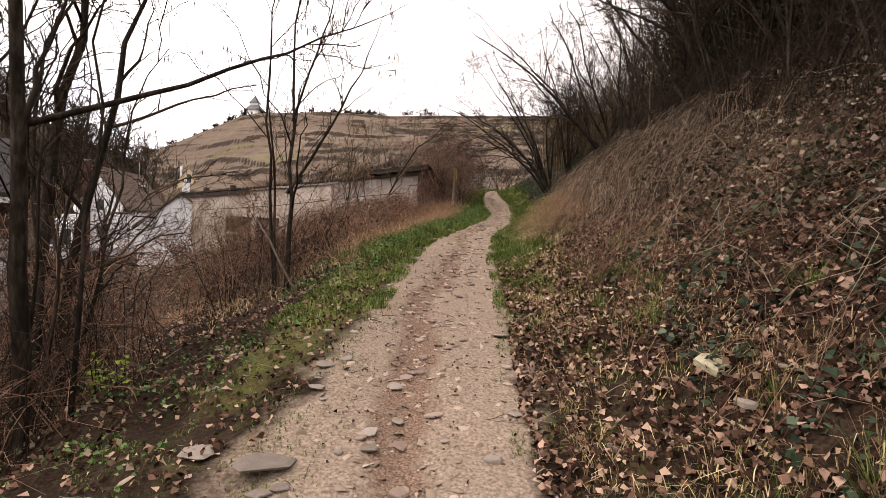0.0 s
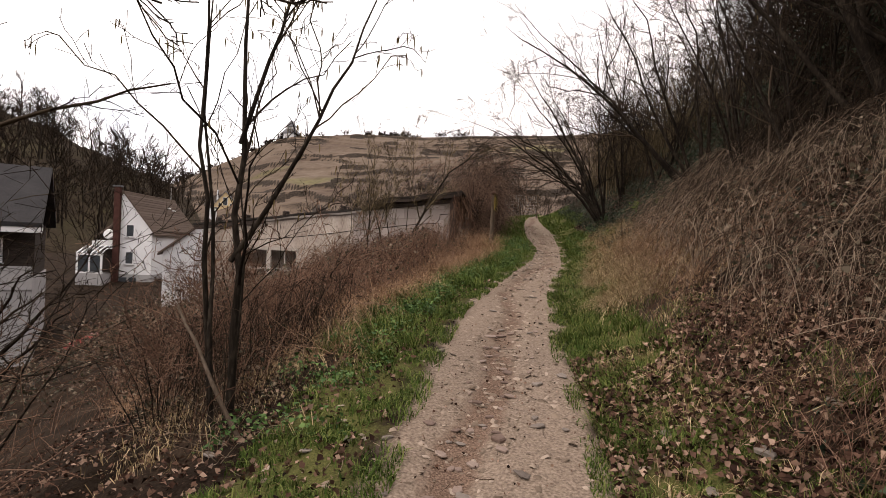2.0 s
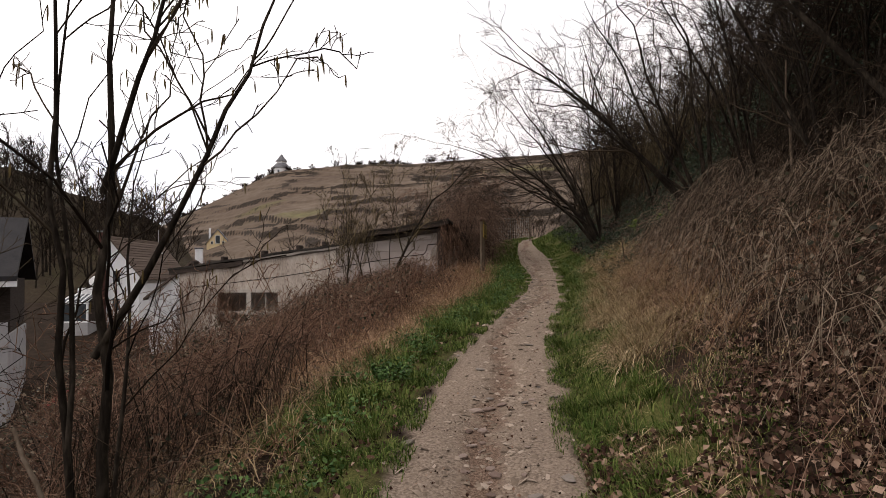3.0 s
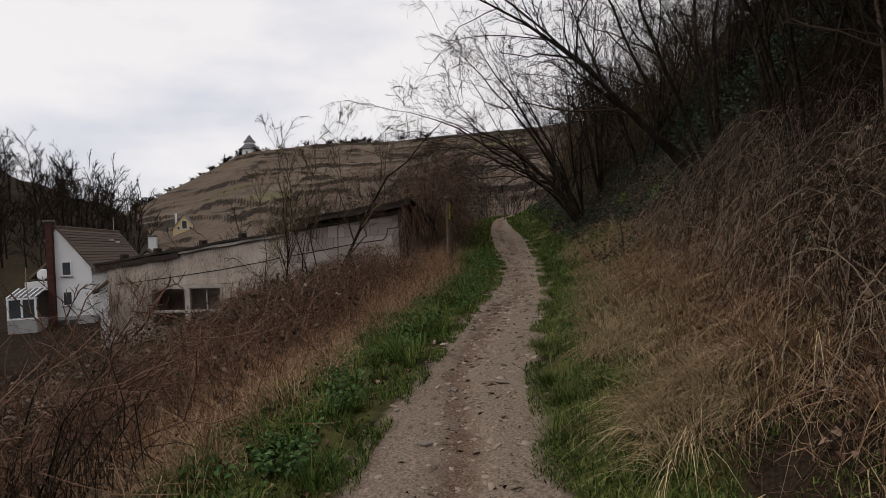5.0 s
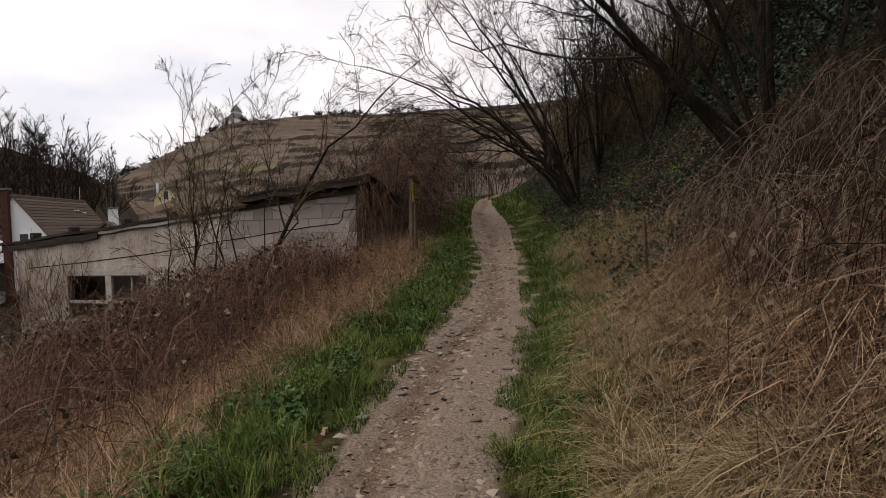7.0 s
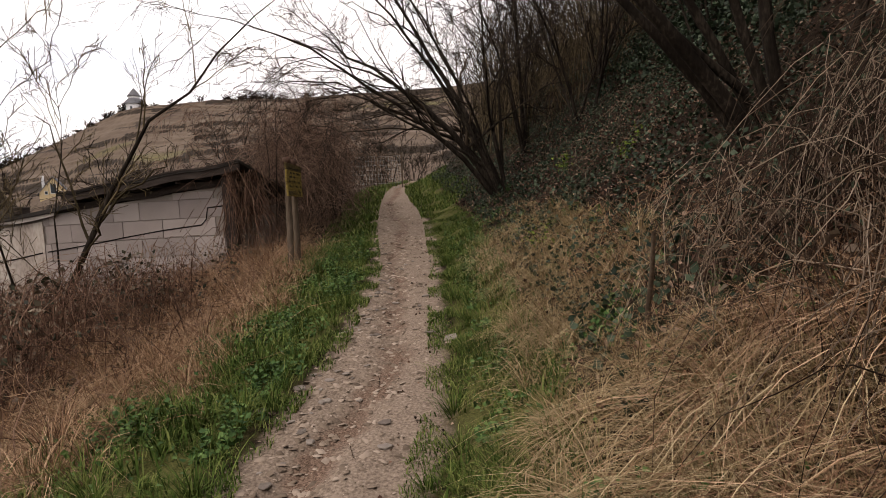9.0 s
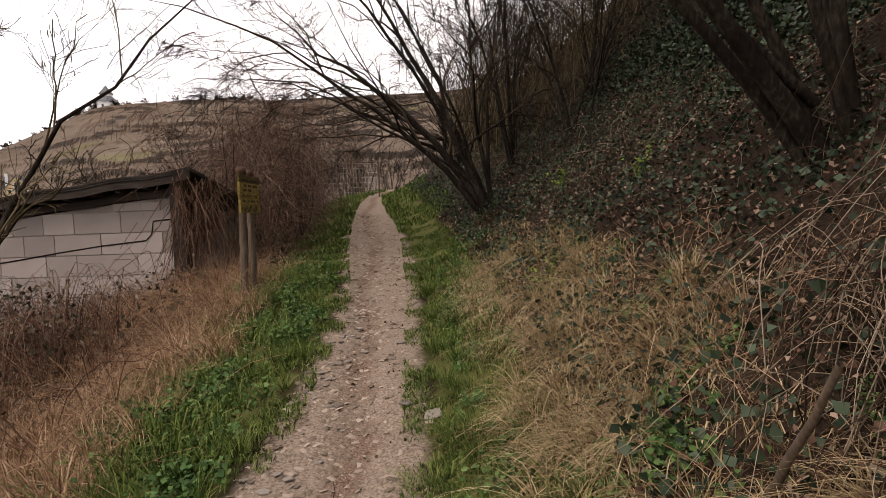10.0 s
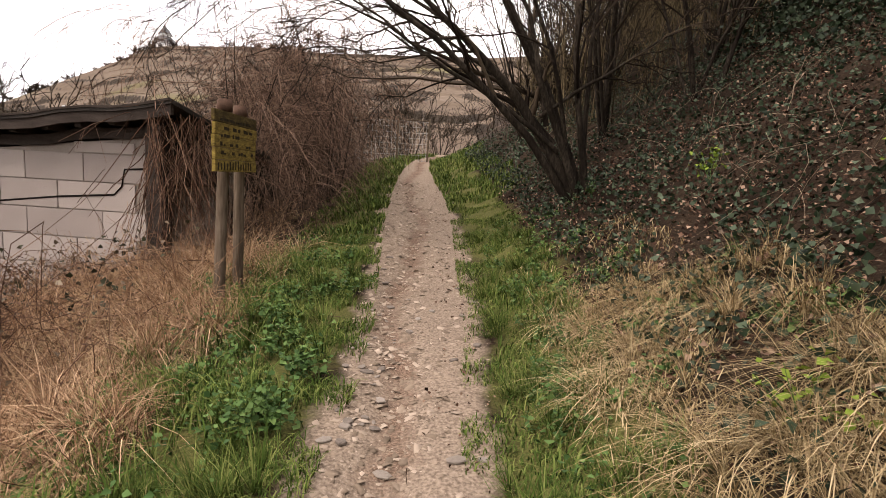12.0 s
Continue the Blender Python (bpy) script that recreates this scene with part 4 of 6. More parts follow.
woody("sapling", at_ground(-3.1, 17.3), rt,
      [((0, 0, 0), (-0.08, 0, 1), 3.9, 0.022, (0.05, 0, 0)), ((-0.15, 0.1, 0), (0.06, 0, 1), 3.4, 0.018, (0.02, 0, 0)), ((0.1, 0.2, 0), (0.12, 0, 1), 3.3, 0.014, (0.02, 0, 0)), ((-0.5, 0.2, 0), (-0.2, 0, 1), 3.0, 0.014, (0, 0, 0))],
      "cluster of straight bare saplings before the shed", "tree", branch=(11, 0.34, 40), twigs=(8, 0.42, 46), fine=(3, 0.45, 42), up=0.28, twig=M_OLIVE, twig_r=0.0034)
woody("bare_tree", at_ground(-2.3, 3.05), rt,
      [((0, 0, 0), (0.02, 0.02, 1), 5.6, 0.055, (0.0, 0, 0)), ((-0.22, 0.1, 0), (-0.06, 0.02, 1), 5.2, 0.042, (0.02, 0, 0)), ((0.2, 0.15, 0), (0.03, 0.0, 1), 3.6, 0.018, (0.02, 0, 0)), ((0.1, -0.1, 0), (-0.12, 0.1, 1), 3.2, 0.014, (0.02, 0, 0)), ((-0.1, 0.3, 0), (0.1, 0.1, 1), 3.4, 0.014, (0.0, 0, 0)), ((0, 0, 1.9), (0.75, 0.5, 0.35), 2.3, 0.022, (0.1, 0, 0.25))],
      "dark bare trunks growing close beside the path edge", "tree", branch=(7, 0.30, 55), twigs=(6, 0.40, 48), fine=(3, 0.42, 42), up=0.1)
# the leaning tree over the path
woody("leaning_tree", at_ground(3.72, 21.4), rt,
      [((0, 0, 0), (-0.55, 0.0, 1), 4.2, 0.085, (-0.30, -0.05, -0.05)), ((0.08, 0.1, 0), (-0.32, 0.1, 1), 5.6, 0.075, (-0.25, -0.05, 0)), ((-0.1, 0, 0), (-0.7, -0.1, 1), 5.0, 0.055, (-0.40, 0, -0.22)), ((-0.05, 0.1, 0.1), (-0.5, 0.25, 1), 5.4, 0.05, (-0.45, 0, -0.18)),
       ((-0.05, -0.1, 0.1), (-0.4, -0.25, 1), 5.0, 0.05, (-0.28, -0.1, -0.05)), ((0.1, 0, 0), (-0.12, -0.05, 1), 5.2, 0.05, (-0.05, 0, 0)), ((-0.3, -0.05, 0.6), (-0.9, -0.15, 0.75), 4.4, 0.032, (-0.25, 0, -0.32)), ((-0.3, 0.1, 0.7), (-0.8, 0.2, 0.9), 4.8, 0.03, (-0.35, 0, -0.30)), ((-0.2, -0.1, 0.5), (-0.3, -0.4, 1), 4.6, 0.03, (-0.3, -0.1, -0.1)),
       ((0.05, 0.05, 0.2), (0.05, 0.2, 1), 5.0, 0.04, (0.05, 0, 0)), ((-0.55, -0.05, 1.0), (0.75, -0.2, 0.55), 2.2, 0.028, (0.05, 0, 0.12)), ((-0.45, 0, 0.9), (-0.15, 0.1, 1), 4.8, 0.035, (-0.12, 0, 0))],
      "dark multi-stemmed bare tree leaning over the path", "tree", branch=(12, 0.42, 40), twigs=(10, 0.42, 48), fine=(5, 0.5, 50), up=0.05, droop=0.12, twig_r=0.0036)
woody("leaning_tree", at_ground(4.45, 15.3), rt,
      [((0, 0, 0), (-0.85, -0.05, 1), 5.4, 0.066, (-0.12, -0.05, 0)), ((-0.05, 0.1, 0), (-0.68, 0.1, 1), 5.6, 0.048, (-0.1, 0, 0)), ((0.1, -0.1, 0), (-0.35, -0.1, 1), 5.4, 0.044, (-0.1, 0, 0)), ((0.15, 0.1, 0), (-0.5, 0.1, 1), 5.2, 0.046, (-0.1, 0, 0)), ((0.3, 0.1, 0), (-0.1, 0.0, 1), 5.0, 0.06, (0, 0, 0)), ((0.4, 0.3, 0), (0.1, 0.1, 1), 4.8, 0.06, (0.05, 0, 0)),
       ((-0.1, 0, 0.4), (-0.95, -0.1, 0.7), 3.4, 0.04, (-0.1, 0, 0.1)), ((0.5, -0.1, 0), (0.25, -0.1, 1), 4.5, 0.05, (0.1, 0, 0))],
      "dark bare tree with many stems leaning from the bank", "tree", branch=(10, 0.40, 45), twigs=(9, 0.42, 46), fine=(4, 0.45, 45), up=0.1, droop=0.05, twig_r=0.0032)
# a limb with catkins reaching over the path
woody("leaning_tree", at_ground(4.1, 8.6), rt,
      [((0, 0, 0), (-0.35, 0.0, 1), 5.2, 0.07, (-0.25, 0.0, 0)), ((0.1, 0.2, 0), (-0.2, 0.1, 1), 5.4, 0.055, (-0.1, 0, 0)), ((0.25, 0, 0), (0.05, 0.1, 1), 5.0, 0.05, (0, 0, 0)), ((-0.15, 0.1, 0), (-0.6, 0.25, 1), 4.8, 0.035, (-0.25, 0.1, 0.0)), ((0, 0, 0.9), (-0.78, 0.45, 0.75), 5.4, 0.028, (-0.1, 0.05, -0.12))],
      "tall bare hazel arching over the path with catkins", "tree", branch=(8, 0.40, 45), twigs=(7, 0.42, 46), fine=(4, 0.42, 42), up=0.05, droop=0.15, catkins=200)


def bush_proto(name, r, n, height, spread, rad, label, twig, group, **more):
    stems = []
    for i in range(n):
        a, d = r.uniform(0, 6.283), r.uniform(0, 0.35)
        stems.append(((d * math.cos(a), d * math.sin(a), 0), (spread * math.cos(a) * r.uniform(0.3, 1.2), spread * math.sin(a) * r.uniform(0.3, 1.2), 1), height * r.uniform(0.6, 1.1), rad * r.uniform(0.6, 1.1), (0.1 * math.cos(a), 0.1 * math.sin(a), -0.05)))
    return woody(name, pose(0, 0, 0), r, stems, label, "bush", group, twig=twig, **more)


rb = np.random.default_rng(33)
SETS = (dict(branch=(6, 0.5, 45), twigs=(6, 0.45, 45), fine=(2, 0.5, 42), up=0.12, twig_r=0.0035),)
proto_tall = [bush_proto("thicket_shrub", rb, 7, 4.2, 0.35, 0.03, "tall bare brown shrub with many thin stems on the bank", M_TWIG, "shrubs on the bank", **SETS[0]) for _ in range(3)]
proto_red = [bush_proto("red_brush", rb, 9, 1.7, 0.5, 0.012, "reddish-brown bare twiggy bush on the slope", M_REDTWIG, "brush below the path", branch=(6, 0.5, 55), twigs=(5, 0.45, 60), fine=(1, 0.6, 45), up=0.1, twig_r=0.0028) for _ in range(3)]


def plant(protos, spots, r, lo=0.75, hi=1.2, sink=0.04):
    """The first spots take the prototypes themselves, the rest copies."""
    for i, (x, y) in enumerate(spots):
        s = r.uniform(lo, hi)
        m = pose(x, y, float(ground(x, y)) - sink, r.uniform(-6, 6), r.uniform(-6, 6), r.uniform(0, 360)) @ Matrix.Scale(s, 4)
        if i < len(protos):
            protos[i].matrix_basis = m
        else:
            src = protos[i % len(protos)]
            c = copy_thing(src, m)
            c.matrix_basis = m


proto_bank = [bush_proto("bank_tree", rb, 6, 5.6, 0.32, 0.05, "bare many-stemmed tree with a dense twiggy crown on the bank", M_TWIG, "trees on the bank", branch=(10, 0.42, 45), twigs=(9, 0.42, 48), fine=(4, 0.5, 48), up=0.1, twig_r=0.0042) for _ in range(2)]
plant(proto_bank, [(4.9, 24.0), (5.8, 22.8), (6.9, 24.5), (5.6, 26.8), (7.4, 20.5), (7.8, 17.6), (8.4, 22.5), (4.4, 27.8), (6.6, 13.6), (5.7, 11.8), (5.2, 9.8), (4.9, 7.9)], rb, 0.85, 1.2)


def in_gap(x, y):
    """The natural gap in the brush through which the parked car shows."""
    return (np.abs((x - 0.1) * 0.774 + (y - 2.6) * 0.633) < 0.75) & (y > 4.2)


def spots_beside(r, n, side, y0, y1, d0, d1, gap):
    out = []
    tries = 0
    while len(out) < n and tries < 6000:
        tries += 1
        y, d = r.uniform(y0, y1), r.uniform(d0, d1)
        x = float(np.interp(y, EDGE_Y, EDGE_L) - d if side == "l" else np.interp(y, EDGE_Y, EDGE_R) + d)
        if in_shed(np.array(x), np.array(y)) or (side == "l" and in_gap(x, y)) or any((x - a) ** 2 + (y - b) ** 2 < gap * gap for a, b in out):
            continue
        out.append((x, y))
    return out


plant(proto_tall, spots_beside(rb, 26, "r", 4.5, 13.0, 2.9, 6.0, 0.75) + spots_beside(rb, 10, "r", 14, 25, 6.0, 9.0, 1.3) + spots_beside(rb, 7, "r", 25, 38, 3.0, 7.0, 1.1) + spots_beside(rb, 26, "r", 1, 40, 6.0, 14, 1.6) + spots_beside(rb, 6, "l", 4.6, 7.4, 3.6, 8.5, 1.0), rb, 0.7, 1.25)
plant(proto_red, spots_beside(rb, 26, "l", 2.5, 9.0, 1.9, 6, 0.6), rb, 0.6, 1.1)
for bx, by in spots_beside(rb, 24, "l", 9, 23, 6.5, 15.0, 1.1):
    bm_ = pose(bx, by, float(ground(bx, by)) - 0.03, 0, 0, rb.uniform(0, 360)) @ Matrix.Scale(rb.uniform(0.6, 0.95), 4)
    copy_thing(proto_red[1], bm_).matrix_basis = bm_
for bx, by in spots_beside(rb, 16, "l", 9, 18, 2.0, 6.0, 1.0):
    bm_ = pose(bx, by, float(ground(bx, by)) - 0.03, 0, 0, rb.uniform(0, 360)) @ Matrix.Scale(rb.uniform(0.3, 0.5), 4)
    copy_thing(proto_red[0], bm_).matrix_basis = bm_
for bx, by in spots_beside(rb, 3, "r", 26, 33, 2.4, 4.8, 1.2):
    bm_ = pose(bx, by, float(ground(bx, by)) - 0.04, 0, 0, rb.uniform(0, 360)) @ Matrix.Scale(rb.uniform(1.15, 1.45), 4)
    copy_thing(proto_tall[by < 24], bm_).matrix_basis = bm_
# the big russet thicket behind the sign
proto_clem = [bush_proto("russet_thicket", rb, 12, 3.7, 0.32, 0.016, "dense thicket of drooping russet canes beside the shed", M_CANE, "russet thicket by the shed", branch=(7, 0.45, 50), twigs=(6, 0.5, 50), fine=(2, 0.5, 45), up=-0.15, droop=0.5, twig_r=0.003) for _ in range(2)]
plant(proto_clem, [(-0.2, 23.4), (0.3, 24.9), (-0.9, 24.6), (-0.3, 27.0), (-0.75, 22.6)], rb, 0.85, 1.1)
woody("arching_sapling", at_ground(0.4, 25.4), rb, [((0, 0, 0), (-0.12, -0.05, 1), 4.4, 0.042, (-0.28, 0, -0.05)), ((0.1, 0.1, 0), (-0.05, 0, 1), 3.2, 0.02, (-0.1, 0, 0))],
      "slender bare tree arching out of the russet thicket", "tree", branch=(10, 0.35, 45), twigs=(7, 0.42, 46), fine=(3, 0.45, 45), up=0.1, twig=M_CANE, twig_r=0.0036)
# brush closing the view beyond the bend
proto_far = [bush_proto("far_brush", rb, 8, 2.6, 0.45, 0.02, "olive-brown bare brush beyond the fence", M_TWIG, "brush beyond the fence", branch=(6, 0.5, 45), twigs=(5, 0.5, 45), fine=(0, 0.5, 45), twig_r=0.006) for _ in range(2)]
far_spots = [(rb.uniform(-9, 12), rb.uniform(34, 44)) for _ in range(34)] + [(rb.uniform(-14, -2), rb.uniform(27, 36)) for _ in range(22)]
plant(proto_far, far_spots, rb, 0.7, 1.4)

# ---- woodland on the valley side, and shrubs along the skyline ----
rw = np.random.default_rng(44)
wood_proto = [woody("woodland_tree", pose(0, 0, 0), rw, [((0, 0, 0), (0.05, 0, 1), 9.0, 0.16, (0, 0, 0)), ((0, 0, 2.0), (0.5, 0.2, 1), 5.5, 0.09, (0.1, 0, 0)), ((0, 0, 2.5), (-0.5, 0.1, 1), 5.5, 0.09, (-0.1, 0, 0))],
              "bare deciduous tree on the far wooded hillside", "tree", "trees on the wooded hillside", branch=(9, 0.5, 45), twigs=(5, 0.5, 45), fine=(0, 0, 0), up=0.25, twig_r=0.03) for _ in range(2)]


def valley_wood():
    n = 0
    for i in range(90):
        a = rw.uniform(-1.0, -0.585)
        rr = rw.choice([rw.uniform(74, 105), rw.uniform(100, 116)])
        top = 2.5 + 105 * np.interp(a, [-2.6, -1.2, -0.85, -0.81, -0.71, -0.61, -0.57, -0.52], [0.32, 0.26, 0.16, 0.135, 0.10, 0.068, 0.04, -0.05])
        z = -5 + (top + 5) * min(max((rr - 66) / 45, 0), 1.25)
        s = rw.uniform(0.75, 1.3)
        m = pose(0.58 + a * rr, 6.65 + rr, z - 0.5, 0, 0, rw.uniform(0, 360)) @ Matrix.Scale(s, 4)
        if n < len(wood_proto):
            wood_proto[n].matrix_basis = m
        else:
            copy_thing(wood_proto[n % len(wood_proto)], m).matrix_basis = m
        n += 1


valley_wood()
sky_proto = [bush_proto("skyline_shrub", rw, 7, 4.0, 0.7, 0.09, "small bare shrub on the ridge of the vineyard hill", M_TWIG, "shrubs on the skyline", branch=(5, 0.55, 50), twigs=(4, 0.6, 50), fine=(0, 0, 0), twig_r=0.08) for _ in range(2)]


def skyline():
    n = 0
    for i in range(130):
        a = rw.choice([rw.uniform(-0.62, -0.40), rw.uniform(-0.40, -0.36), rw.uniform(-0.42, -0.34), rw.uniform(-0.26, -0.13), rw.uniform(-0.22, -0.14), rw.uniform(-0.66, -0.40), rw.uniform(-0.34, 0.1)])
        m = pose(0.58 + a * 269, 6.65 + 269, float(hill(np.array(a), np.array(269.0))) - 0.6, 0, 0, rw.uniform(0, 360)) @ Matrix.Scale(rw.choice([0.35, 0.5, 0.8]) * rw.uniform(0.8, 1.2), 4)
        if n < len(sky_proto):
            sky_proto[n].matrix_basis = m
        else:
            copy_thing(sky_proto[n % len(sky_proto)], m).matrix_basis = m
        n += 1


skyline()

# ---- ground cover, uncountable ----
rc = np.random.default_rng(55)


def grass_strip(name, label, side, n, y0, y1, d0, d1, h, w, material, clump, wave, seed, bias=1.0, lean=0.7, droop=0.35):
    p = scatter(rc, n, side, y0, y1, d0, d1, clump, wave, seed, bias)
    p[:, 2] -= 0.01
    hp = Heap()
    hp.add(*blades(rc, p, h, w, lean, droop))
    stuff(name, hp, material, label, "grass")


grass_strip("verge_grass", "short green grass along the downhill edge of the path", "l", 95000, 4.6, 22, -0.1, 0.95, 0.07, 0.0035, M_GRASS, 0.58, 0.9, 3)
grass_strip("verge_grass", "short green grass along the uphill edge of the path", "r", 85000, 5.2, 24, -0.12, 0.75, 0.05, 0.0035, M_GRASS, 0.56, 0.9, 6)
grass_strip("verge_grass", "short yellow-green turf beside the leafy bank", "r", 32000, 3.8, 10, 0.0, 1.25, 0.045, 0.003, M_GRASS, 0.5, 1.0, 7)
grass_strip("far_verge_grass", "green grass beside the path towards the bend", "l", 12000, 22, 33, -0.1, 1.0, 0.13, 0.008, M_GRASS, 0.4, 1.3, 3)
grass_strip("far_verge_grass", "green grass beside the path towards the bend", "r", 12000, 24, 34, -0.1, 1.3, 0.13, 0.008, M_GRASS, 0.35, 1.3, 6)
grass_strip("sparse_grass", "sparse tufts of grass on trodden earth", "l", 22000, 0.3, 5.2, -0.3, 1.3, 0.03, 0.0026, M_GRASS, 0.6, 0.8, 4)
grass_strip("sparse_grass", "sparse tufts of grass on the stony edge", "r", 20000, 0.3, 6.0, -0.1, 0.9, 0.035, 0.0026, M_GRASS, 0.62, 0.8, 5)
grass_strip("dry_grass", "bent straw-coloured dry grass on the uphill verge", "r", 15000, 8.0, 20, 0.4, 1.5, 0.12, 0.0026, M_STRAW, 0.6, 1.5, 9, 1.0, 1.1, 0.75)
grass_strip("dry_grass", "straw-coloured dry grass among the green", "l", 16000, 6.0, 24, 0.55, 2.6, 0.14, 0.0026, M_STRAW, 0.52, 1.8, 12, 1.0, 1.0, 0.7)
grass_strip("dry_grass", "pale bent dry tufts on the leafy bank", "r", 12000, 1.0, 8.0, 0.2, 1.4, 0.12, 0.0025, M_STRAW, 0.62, 0.9, 15, 1.0, 1.0, 0.7)
grass_strip("tall_grass", "taller dark green grass tufts on the downhill verge", "l", 22000, 8.5, 20, 0.4, 1.5, 0.2, 0.005, M_GRASS, 0.62, 1.1, 17)
grass_strip("tall_grass", "taller green grass tufts on the uphill verge", "r", 9000, 6.5, 20, 0.1, 0.7, 0.11, 0.0045, M_GRASS, 0.66, 0.9, 19)


def arcs(r, p, length, height, k=6, wob=0.5, spread=0.75):
    """Arching canes from points."""
    n = len(p)
    az = r.uniform(0, 2 * np.pi, n)
    ln = length * r.uniform(0.5, 1.3, n)
    ht = height * r.uniform(0.4, 1.4, n)
    u = np.linspace(0, 1, k)[None, :]
    x = p[:, :1] + np.cos(az)[:, None] * ln[:, None] * u * spread
    y = p[:, 1:2] + np.sin(az)[:, None] * ln[:, None] * u * spread
    wx, wy = np.cumsum(r.normal(0, wob, (n, k)), 1) * ln[:, None] / k, np.cumsum(r.normal(0, wob, (n, k)), 1) * ln[:, None] / k
    x, y = x + wx * u * 2, y + wy * u * 2
    base = p[:, 2:3] * (1 - u) + ground(x, y) * u
    z = np.maximum(base, ground(x, y) + 0.01) + ht[:, None] * (4 * u * (1 - u)) ** 0.8 * (1 - 0.25 * u) + 0.02
    return np.stack([x, y, z], -1)


def canes(name, label, material, groups, rad, k=6, sides_=3):
    hp = Heap()
    for side, n, y0, y1, d0, d1, ln, ht, clump, wave, seed in groups:
        p = scatter(rc, n, side, y0, y1, d0, d1, clump, wave, seed)
        a = arcs(rc, p, ln, ht, k)
        clear = np.maximum(*sides(a[..., 0], a[..., 1])).min(1) > min(0.75, d0)
        clear &= ~(in_gap(a[..., 0], a[..., 1]) & (a[..., 1] < 10) & (side == "l")).any(1)
        p, a = p[clear], a[clear]
        hp.add(*tubes(a, taper(rad * rc.uniform(0.6, 1.4, len(p)), len(p), k, 0.35), sides_))
    stuff(name, hp, material, label, "brambles")


canes("bramble_canes", "tangle of grey-brown arching bramble canes on the bank", M_GREYTWIG,
      [("r", 3900, 5.5, 13.9, 1.3, 3.0, 0.85, 0.5, 0.35, 2.5, 4), ("r", 700, 14.5, 30, 1.8, 6, 1.0, 0.25, 0.4, 2.5, 8), ("r", 500, 0, 6, 1.2, 3, 0.9, 0.25, 0.3, 2, 4)], 0.0027, 9)
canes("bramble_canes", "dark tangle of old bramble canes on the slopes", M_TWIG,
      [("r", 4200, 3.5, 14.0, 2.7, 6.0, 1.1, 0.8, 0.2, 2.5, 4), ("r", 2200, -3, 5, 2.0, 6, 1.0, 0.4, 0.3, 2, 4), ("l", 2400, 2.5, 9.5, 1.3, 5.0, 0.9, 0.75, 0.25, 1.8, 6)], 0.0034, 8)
canes("bramble_canes", "tangle of brown bramble canes below the path", M_REDTWIG,
      [("l", 2600, 7, 21, 1.3, 7, 1.0, 0.5, 0.35, 1.8, 51), ("l", 2600, 14, 23.3, 2.5, 12, 1.1, 0.4, 0.2, 2.2, 56), ("l", 1500, 0.5, 8, 1.3, 6, 1.2, 0.4, 0.3, 2.0, 3), ("l", 2800, 14.6, 18.6, 2.3, 5.4, 1.0, 0.9, 0.25, 2.0, 58), ("l", 1600, 9, 15, 2.0, 5.5, 1.2, 0.7, 0.3, 2.0, 59)], 0.0036, 8)
canes("vine_stalks", "fine reddish dead stalks on the bank", M_REDTWIG,
      [("r", 2500, 4.0, 12, 0.6, 3.2, 0.5, 0.2, 0.3, 1.6, 14), ("r", 1800, 0.5, 6, 0.6, 3.5, 0.5, 0.12, 0.3, 1.2, 15)], 0.002, 6)


def stalks(name, label, material, side, n, y0, y1, d0, d1, h, clump, wave, seed, rad=0.0024):
    p = scatter(rc, n, side, y0, y1, d0, d1, clump, wave, seed)
    p = p[~(in_gap(p[:, 0], p[:, 1]) & (p[:, 1] < 10) & (side == "l"))]
    m = len(p)
    head = rc.normal(0, 0.8, (m, 3))
    head[:, 2] = 1
    q = stem_paths(rc, p, head, h * rc.uniform(0.4, 1.25, m), 5, 0.2, -0.3)
    q[..., 2] = np.maximum(q[..., 2], ground(q[..., 0], q[..., 1]) + 0.015)
    t = taper(rad, m, 5, 0.4)
    hp = Heap()
    hp.add(*tubes(q, t, 3))
    b, tb = sprout(rc, q, t, 2, 0.35, 40, 0.1, 3, 0.1, 0.4, 0.7)
    hp.add(*tubes(b, tb, 3))
    stuff(name, hp, material, label, "dry stalks")


stalks("russet_stalks", "dry russet weed stalks beside the path", M_RUSSET, "l", 5200, 7.5, 21.5, 0.8, 3.0, 0.55, 0.55, 1.6, 21, 0.003)
stalks("russet_stalks", "dry russet stalks in front of the shed", M_RUSSET, "l", 4600, 14.5, 24, 1.3, 3.6, 0.65, 0.35, 1.4, 22, 0.0034)
stalks("dead_stalks", "brown dead weed stalks at the edge of the slope", M_GREYTWIG, "l", 1900, 3.6, 10, 1.0, 3.2, 0.55, 0.35, 1.4, 24, 0.0026)
stalks("russet_stalks", "dry russet stalks on the uphill verge", M_RUSSET, "r", 2200, 8, 16, 1.0, 2.0, 0.36, 0.45, 1.6, 23)


def leaf_carpet(name, label, material, groups, category, flat=0.55, lobed=False):
    hp = Heap()
    for side, n, y0, y1, d0, d1, size, lift, clump, wave, seed in groups:
        p = scatter(rc, n, side, y0, y1, d0, d1, clump, wave, seed)
        if side == "l" and lift > 0.2:
            p = p[~(in_gap(p[:, 0], p[:, 1]) & (p[:, 1] < 12))]
        p[:, 2] += lift * rc.random(len(p)) ** 1.3 + 0.008
        hp.add(*[v for v in (leaf_heap(rc, p, size, flat, lobed)[0],)], None, leaf_heap_tris(len(p)))
    stuff(name, hp, material, label, category)


def leaf_heap_tris(n):
    i = np.arange(n)[:, None] * 5
    return np.concatenate([i + np.array([[0, 1, 4]]), i + np.array([[1, 2, 4]]), i + np.array([[2, 3, 4]]), i + np.array([[3, 0, 4]])], 0)


